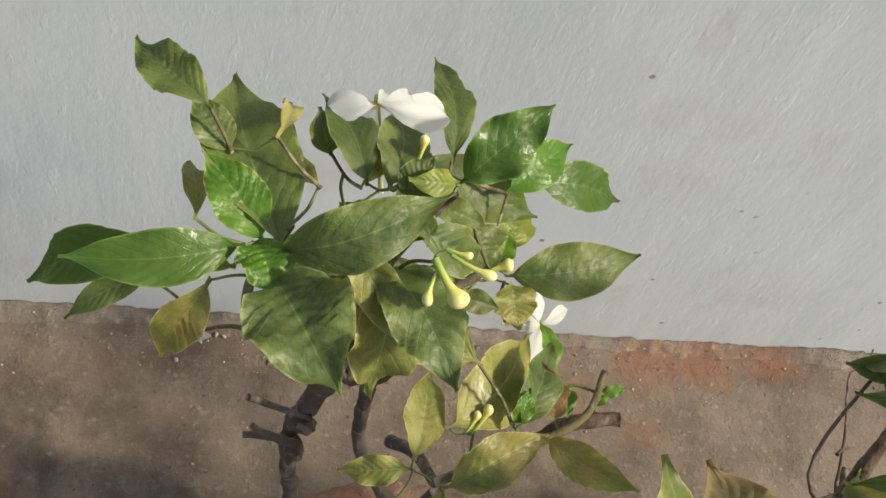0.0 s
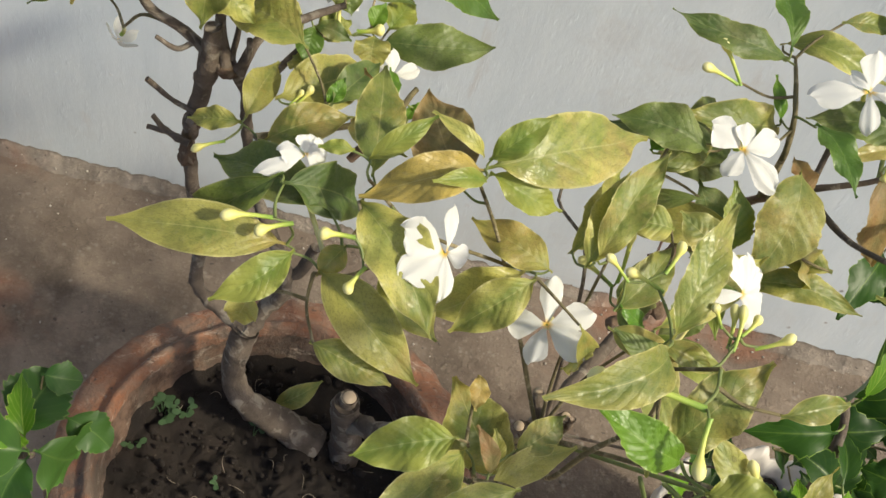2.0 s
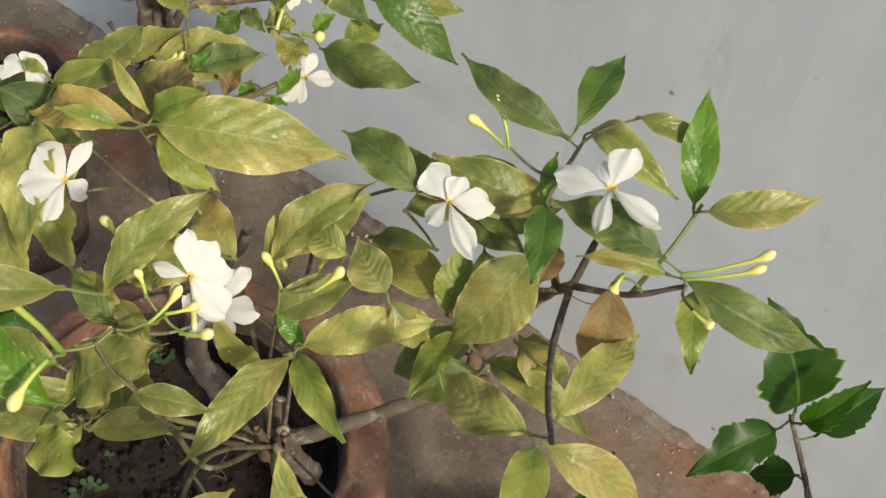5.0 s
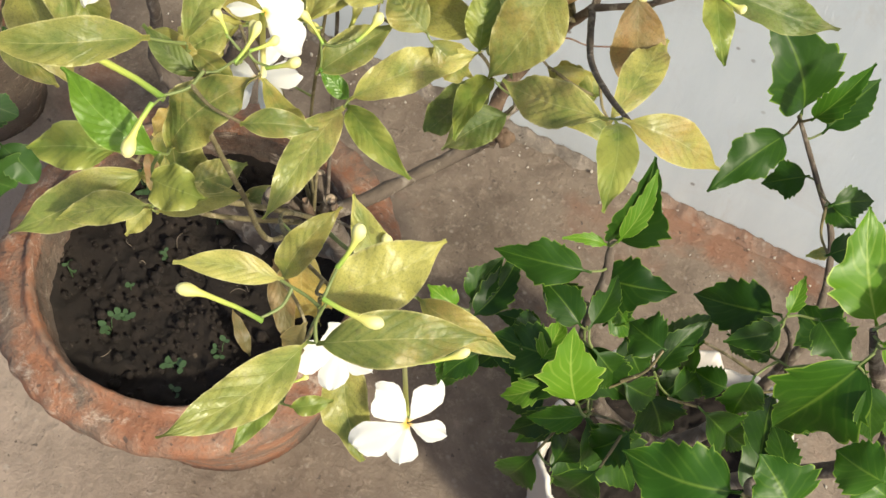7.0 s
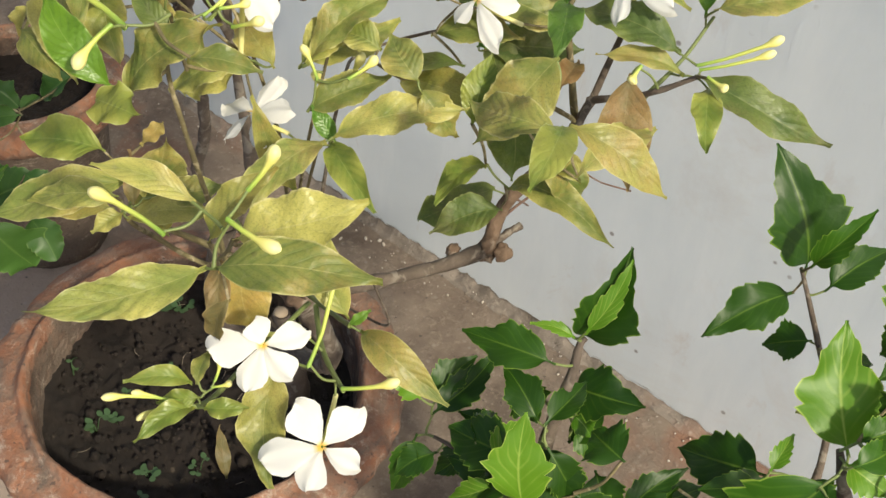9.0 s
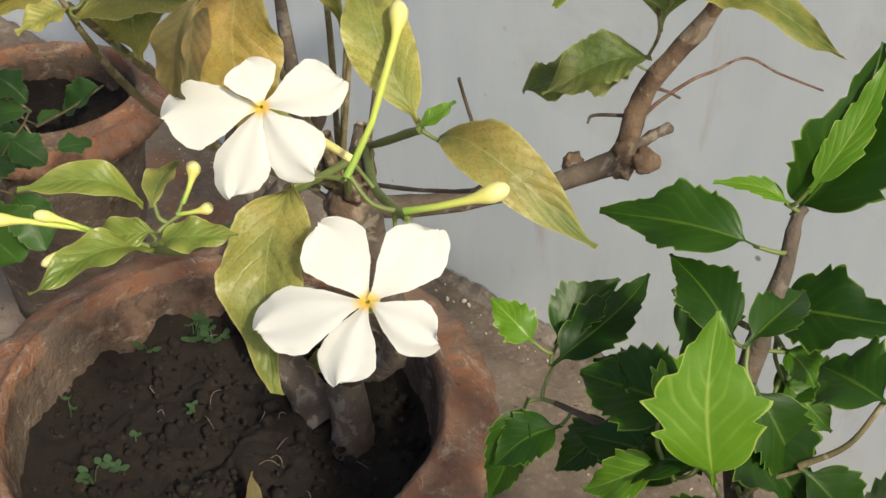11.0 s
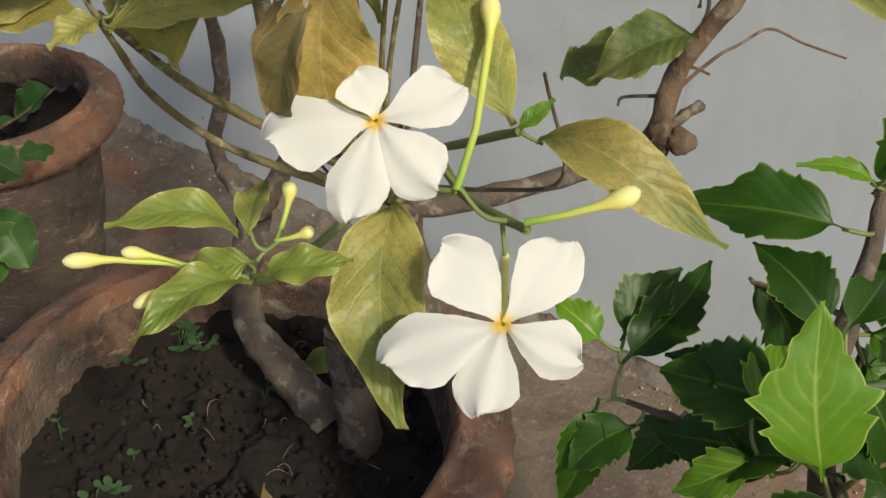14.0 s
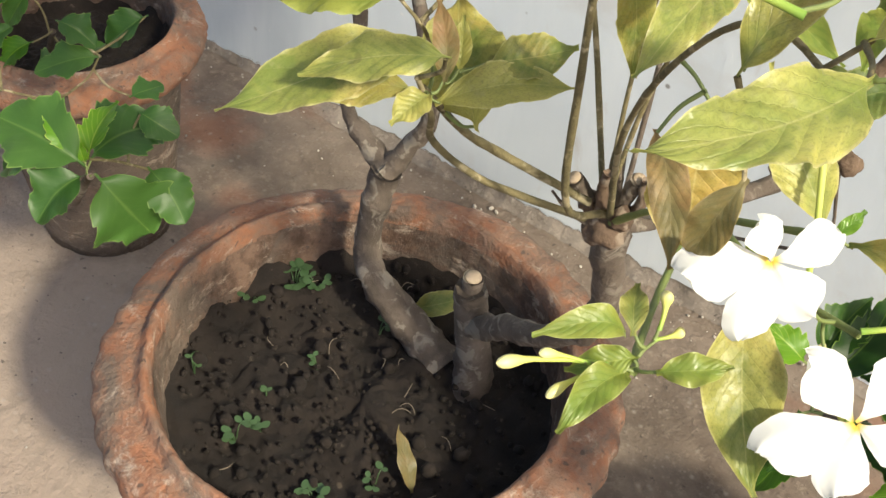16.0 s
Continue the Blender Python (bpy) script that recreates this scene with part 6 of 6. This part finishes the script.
hib(hibiscus, (0.5762, 0.2525, 0.4772), (0.5988, 0.2493, 0.4462), 0.0217, HIB)
hib(hibiscus, (0.5206, 0.2484, 0.3504), (0.5518, 0.2496, 0.3311), 0.0209, HIBMID)
hib(hibiscus, (0.3690, 0.1772, 0.4697), (0.3575, 0.1538, 0.4488), 0.0199, HIB)
hib(hibiscus, (0.4205, 0.2050, 0.5055), (0.4441, 0.2095, 0.4899), 0.0184, HIBMID)
hib(hibiscus, (0.4222, 0.1998, 0.4965), (0.4291, 0.2265, 0.5088), 0.0170, HIB)
hib(hibiscus, (0.4973, 0.2906, 0.4023), (0.5237, 0.2856, 0.3925), 0.0162, HIB)
hib(hibiscus, (0.5754, 0.3135, 0.5563), (0.5769, 0.2776, 0.5369), 0.0284, HIB)
hib(hibiscus, (0.4205, 0.1995, 0.5245), (0.4360, 0.2002, 0.5144), 0.0145, HIBMID)
hib(hibiscus, (0.4342, 0.2261, 0.4496), (0.4584, 0.2153, 0.4247), 0.0287, HIB)
hib(hibiscus, (0.4132, 0.2053, 0.5870), (0.4177, 0.2334, 0.6293), 0.0121, HIBNEW, bulge=0.05, fold=0.2)
stalks(hibiscus, 0.0009, 0.045)

# ---------------------------------------------------------------- the hibiscus in the smaller pot
hibiscus_left = thing("hibiscus_plant", (-0.48, 0.34, 0.15), "young hibiscus with soft green toothed leaves in the smaller pot", "plant")
branch(hibiscus_left, [(-0.4285, 0.3455, 0.1599), (-0.4020, 0.3267, 0.2261), (-0.3796, 0.3175, 0.2660)], [0.005, 0.004, 0.003])
branch(hibiscus_left, [(-0.4192, 0.3410, 0.1599), (-0.3431, 0.2783, 0.2088), (-0.2695, 0.2240, 0.2390), (-0.1670, 0.1533, 0.3015), (-0.0961, 0.1241, 0.3872)], [0.006, 0.005, 0.0045, 0.004, 0.0026])
branch(hibiscus_left, [(-0.2993, 0.2440, 0.2303), (-0.2801, 0.2447, 0.2602), (-0.2795, 0.2470, 0.2863)], [0.004, 0.003, 0.0024])
# leaves
hib(hibiscus_left, (-0.0972, 0.1289, 0.3863), (-0.0794, 0.1534, 0.3239), 0.0494, HIBSOFT)
hib(hibiscus_left, (-0.0956, 0.1218, 0.3980), (-0.1550, 0.1077, 0.4154), 0.0450, HIBSOFT)
hib(hibiscus_left, (-0.1011, 0.1264, 0.3942), (-0.1061, 0.1268, 0.4115), 0.0078, HIBNEW)
hib(hibiscus_left, (-0.1048, 0.1240, 0.4031), (-0.1295, 0.1238, 0.4276), 0.0156, HIBNEW)
hib(hibiscus_left, (-0.1016, 0.1291, 0.3950), (-0.1211, 0.1735, 0.4071), 0.0184, HIBNEW)
hib(hibiscus_left, (-0.1188, 0.1232, 0.4021), (-0.1583, 0.1026, 0.3725), 0.0320, HIBSOFT)
hib(hibiscus_left, (-0.3012, 0.2059, 0.3048), (-0.3514, 0.1993, 0.3103), 0.0328, HIBSOFT)
hib(hibiscus_left, (-0.3644, 0.2797, 0.2359), (-0.3471, 0.3114, 0.2427), 0.0385, HIBSOFT)
hib(hibiscus_left, (-0.3946, 0.3140, 0.3032), (-0.4052, 0.2896, 0.2761), 0.0274, HIBSOFT)
hib(hibiscus_left, (-0.3758, 0.2939, 0.2695), (-0.3945, 0.2648, 0.2467), 0.0241, HIBMID)
hib(hibiscus_left, (-0.3320, 0.3870, 0.2699), (-0.3594, 0.3569, 0.2419), 0.0326, HIBSOFT)
hib(hibiscus_left, (-0.3541, 0.3244, 0.2428), (-0.3586, 0.3554, 0.2442), 0.0146, HIBSOFT)
hib(hibiscus_left, (-0.2370, 0.2763, 0.2889), (-0.2307, 0.3077, 0.2882), 0.0211, HIBSOFT)
hib(hibiscus_left, (-0.3026, 0.2678, 0.3376), (-0.2728, 0.2800, 0.3201), 0.0230, HIBSOFT)
hib(hibiscus_left, (-0.1113, 0.1370, 0.3846), (-0.1027, 0.1917, 0.3860), 0.0467, HIBSOFT)
hib(hibiscus_left, (-0.0970, 0.1229, 0.3894), (-0.1085, 0.0872, 0.3677), 0.0313, HIBSOFT)
hib(hibiscus_left, (-0.0907, 0.1652, 0.3711), (-0.0556, 0.1608, 0.3444), 0.0300, HIBSOFT)
hib(hibiscus_left, (-0.2686, 0.2797, 0.3116), (-0.2994, 0.2365, 0.3072), 0.0270, HIBSOFT)
hib(hibiscus_left, (-0.4117, 0.3193, 0.3078), (-0.4204, 0.2713, 0.2810), 0.0351, HIBMID)
hib(hibiscus_left, (-0.3416, 0.2276, 0.3351), (-0.3474, 0.2004, 0.3233), 0.0279, HIBSOFT)
hib(hibiscus_left, (-0.4423, 0.2615, 0.2844), (-0.4626, 0.2511, 0.2988), 0.0253, HIBSOFT)
hib(hibiscus_left, (-0.4089, 0.2598, 0.2552), (-0.3984, 0.2896, 0.2778), 0.0275, HIBSOFT)
hib(hibiscus_left, (-0.1112, 0.1811, 0.3967), (-0.0835, 0.1886, 0.3862), 0.0228, HIBSOFT)
hib(hibiscus_left, (-0.4393, 0.2847, 0.3014), (-0.4710, 0.2668, 0.3189), 0.0362, HIBSOFT)
hib(hibiscus_left, (-0.4367, 0.2930, 0.3066), (-0.4195, 0.3224, 0.3232), 0.0307, HIBSOFT)
stalks(hibiscus_left, 0.0008)


# ---------------------------------------------------------------- the sack, weeds and litter
def sack(x, y, r, h):
    """A crumpled white plastic sack, open at the top, filled with soil."""
    s = thing("grow_sack", (x, y, 0), "crumpled white plastic sack used as a planter", "planter")
    bm = bmesh.new()
    rows = []
    prof = [(0.02, 0.0), (0.86, 0.0), (0.95, 0.02), (1.0, 0.10), (1.0, h * 0.75), (0.97, h * 0.9), (0.99, h), (0.955, h * 1.01), (0.93, h * 0.92), (0.93, h * 0.7)]
    for k, (f, z) in enumerate(prof):
        ring = []
        for i in range(140):
            a = 2 * math.pi * i / 140
            c = Vector((math.cos(a) * 2.2, math.sin(a) * 2.2, z * 6))
            d = 0.055 * noise.noise(c * 1.3) + 0.03 * noise.noise(c * 4) + 0.012 * noise.noise(c * 11)
            lift = (0.028 * noise.noise((math.cos(a) * 3, math.sin(a) * 3, 7)) + 0.012 * noise.noise((math.cos(a) * 9, math.sin(a) * 9, 2))) if k > 4 and k < 9 else 0
            ring.append((r * (f + d * min(1, k)) * math.cos(a), r * (f + d * min(1, k)) * math.sin(a), max(0, z + lift)))
        rows.append(ring)
    vs = grid(bm, rows, None, True)
    bm.faces.new(list(reversed(vs[0])))
    obj("sack_wall", bm, SACK, s)
    return s


sack(0.510, 0.264, 0.116, 0.205)
soil_bed(0.510, 0.264, 0.104, 0.148, 5.0, "dark soil in the white sack")


def seedling(x, y, z, size, n, seed):
    rng = random.Random(seed)
    e = thing("seedling", (x, y, z), "tiny green weed seedling sprouting from the soil", "weed", "weeds in the pot")
    for k in range(n):
        a, r = rng.uniform(0, 6.28), rng.uniform(0.2, 1.0) * size
        h = rng.uniform(0.5, 1.3) * size
        bm = bmesh.new()
        top = Vector((r * math.cos(a), r * math.sin(a), h))
        tube(bm, [(0, 0, -0.006), top * 0.5 + Vector((0, 0, h * 0.2)), top], [0.0005, 0.0005, 0.0004], 5, 3)
        for s in (-1, 1):
            d = Vector((math.cos(a + s * 1.2), math.sin(a + s * 1.2), 0.15))
            u = d.cross(Vector((0, 0, 1))).normalized()
            w = size * rng.uniform(0.28, 0.42)
            ring = [bm.verts.new(top + d * w * (1 + math.cos(b)) + u * w * 0.8 * math.sin(b) + Vector((0, 0, 0.1 * w * math.cos(2 * b)))) for b in np.linspace(0, 6.28, 11)[:-1]]
            bm.faces.new(ring)
        obj("sprout", bm, WEED, e)
    return e


for i, (x, y, n, size) in enumerate([(-0.052, 0.262, 6, 0.011), (-0.035, 0.268, 5, 0.010), (-0.070, 0.232, 2, 0.009), (-0.083, 0.165, 3, 0.009), (-0.052, 0.150, 2, 0.008), (0.020, 0.142, 5, 0.009),
                                     (0.012, 0.125, 4, 0.009), (0.005, 0.165, 2, 0.007), (-0.012, 0.075, 2, 0.009), (0.088, 0.120, 4, 0.010), (0.112, 0.155, 3, 0.008), (0.015, 0.210, 2, 0.007),
                                     (-0.005, 0.060, 2, 0.007), (0.100, 0.095, 3, 0.009), (0.03, 0.265, 2, 0.008)]):
    seedling(x, y, 0.2035, size, n, i)


def rootlets():
    rng = random.Random(4)
    bm = bmesh.new()
    for k in range(22):
        a, r = rng.uniform(0, 6.28), 0.125 * math.sqrt(rng.random())
        p = Vector((r * math.cos(a), r * math.sin(a), 0.011))
        d = rng.uniform(0, 6.28)
        l = rng.uniform(0.005, 0.017)
        q = [p + Vector((math.cos(d + c * s) * l * s, math.sin(d + c * s) * l * s, 0.004 * math.sin(s * 3.1) - 0.003)) for c in (rng.uniform(-1.5, 1.5),) for s in (0, 0.35, 0.7, 1)]
        tube(bm, q, [0.00022, 0.0003, 0.00015], 5, 2)
    o = obj("rootlets", bm, ROOT)
    o.location = (0.060, 0.206, 0.2005)
    tagged(o, "pale dry rootlets scattered over the soil", "roots", kind="stuff")
    bm = bmesh.new()
    for k in range(620):
        a, r = rng.uniform(0, 6.28), 0.140 * math.sqrt(rng.random())
        s = rng.uniform(0.0008, 0.0034) * (1 if rng.random() < 0.85 else 2.2)
        m = Matrix.Translation((r * math.cos(a), r * math.sin(a), 0.006 + 0.3 * s)) @ Euler((rng.random() * 3, rng.random() * 3, rng.random() * 3)).to_matrix().to_4x4() @ Matrix.Diagonal((s, s * rng.uniform(0.6, 1), s * rng.uniform(0.5, 0.9), 1))
        bmesh.ops.create_icosphere(bm, subdivisions=1, radius=1, matrix=m)
    o = obj("soil_crumbs", bm, SOIL)
    o.location = (0.060, 0.206, 0.2015)
    tagged(o, "small crumbs and clods of soil", "soil", kind="stuff")


rootlets()
fallen = thing("fallen_leaf", (0.093, 0.075, 0.205), "dry curled fallen leaf standing on the soil", "leaf")
leaf(fallen, (0.137, 0.164, 0.206), (0.108, 0.186, 0.236), 0.013, BROWN, 0.10, 30)
fallen_b = thing("fallen_leaf", (0.06, 0.30, 0.215), "fallen olive leaf leaning on the pot's inner wall", "leaf")
leaf(fallen_b, (0.040, 0.292, 0.215), (0.078, 0.318, 0.236), 0.020, OLIVE, 0.05, 0)
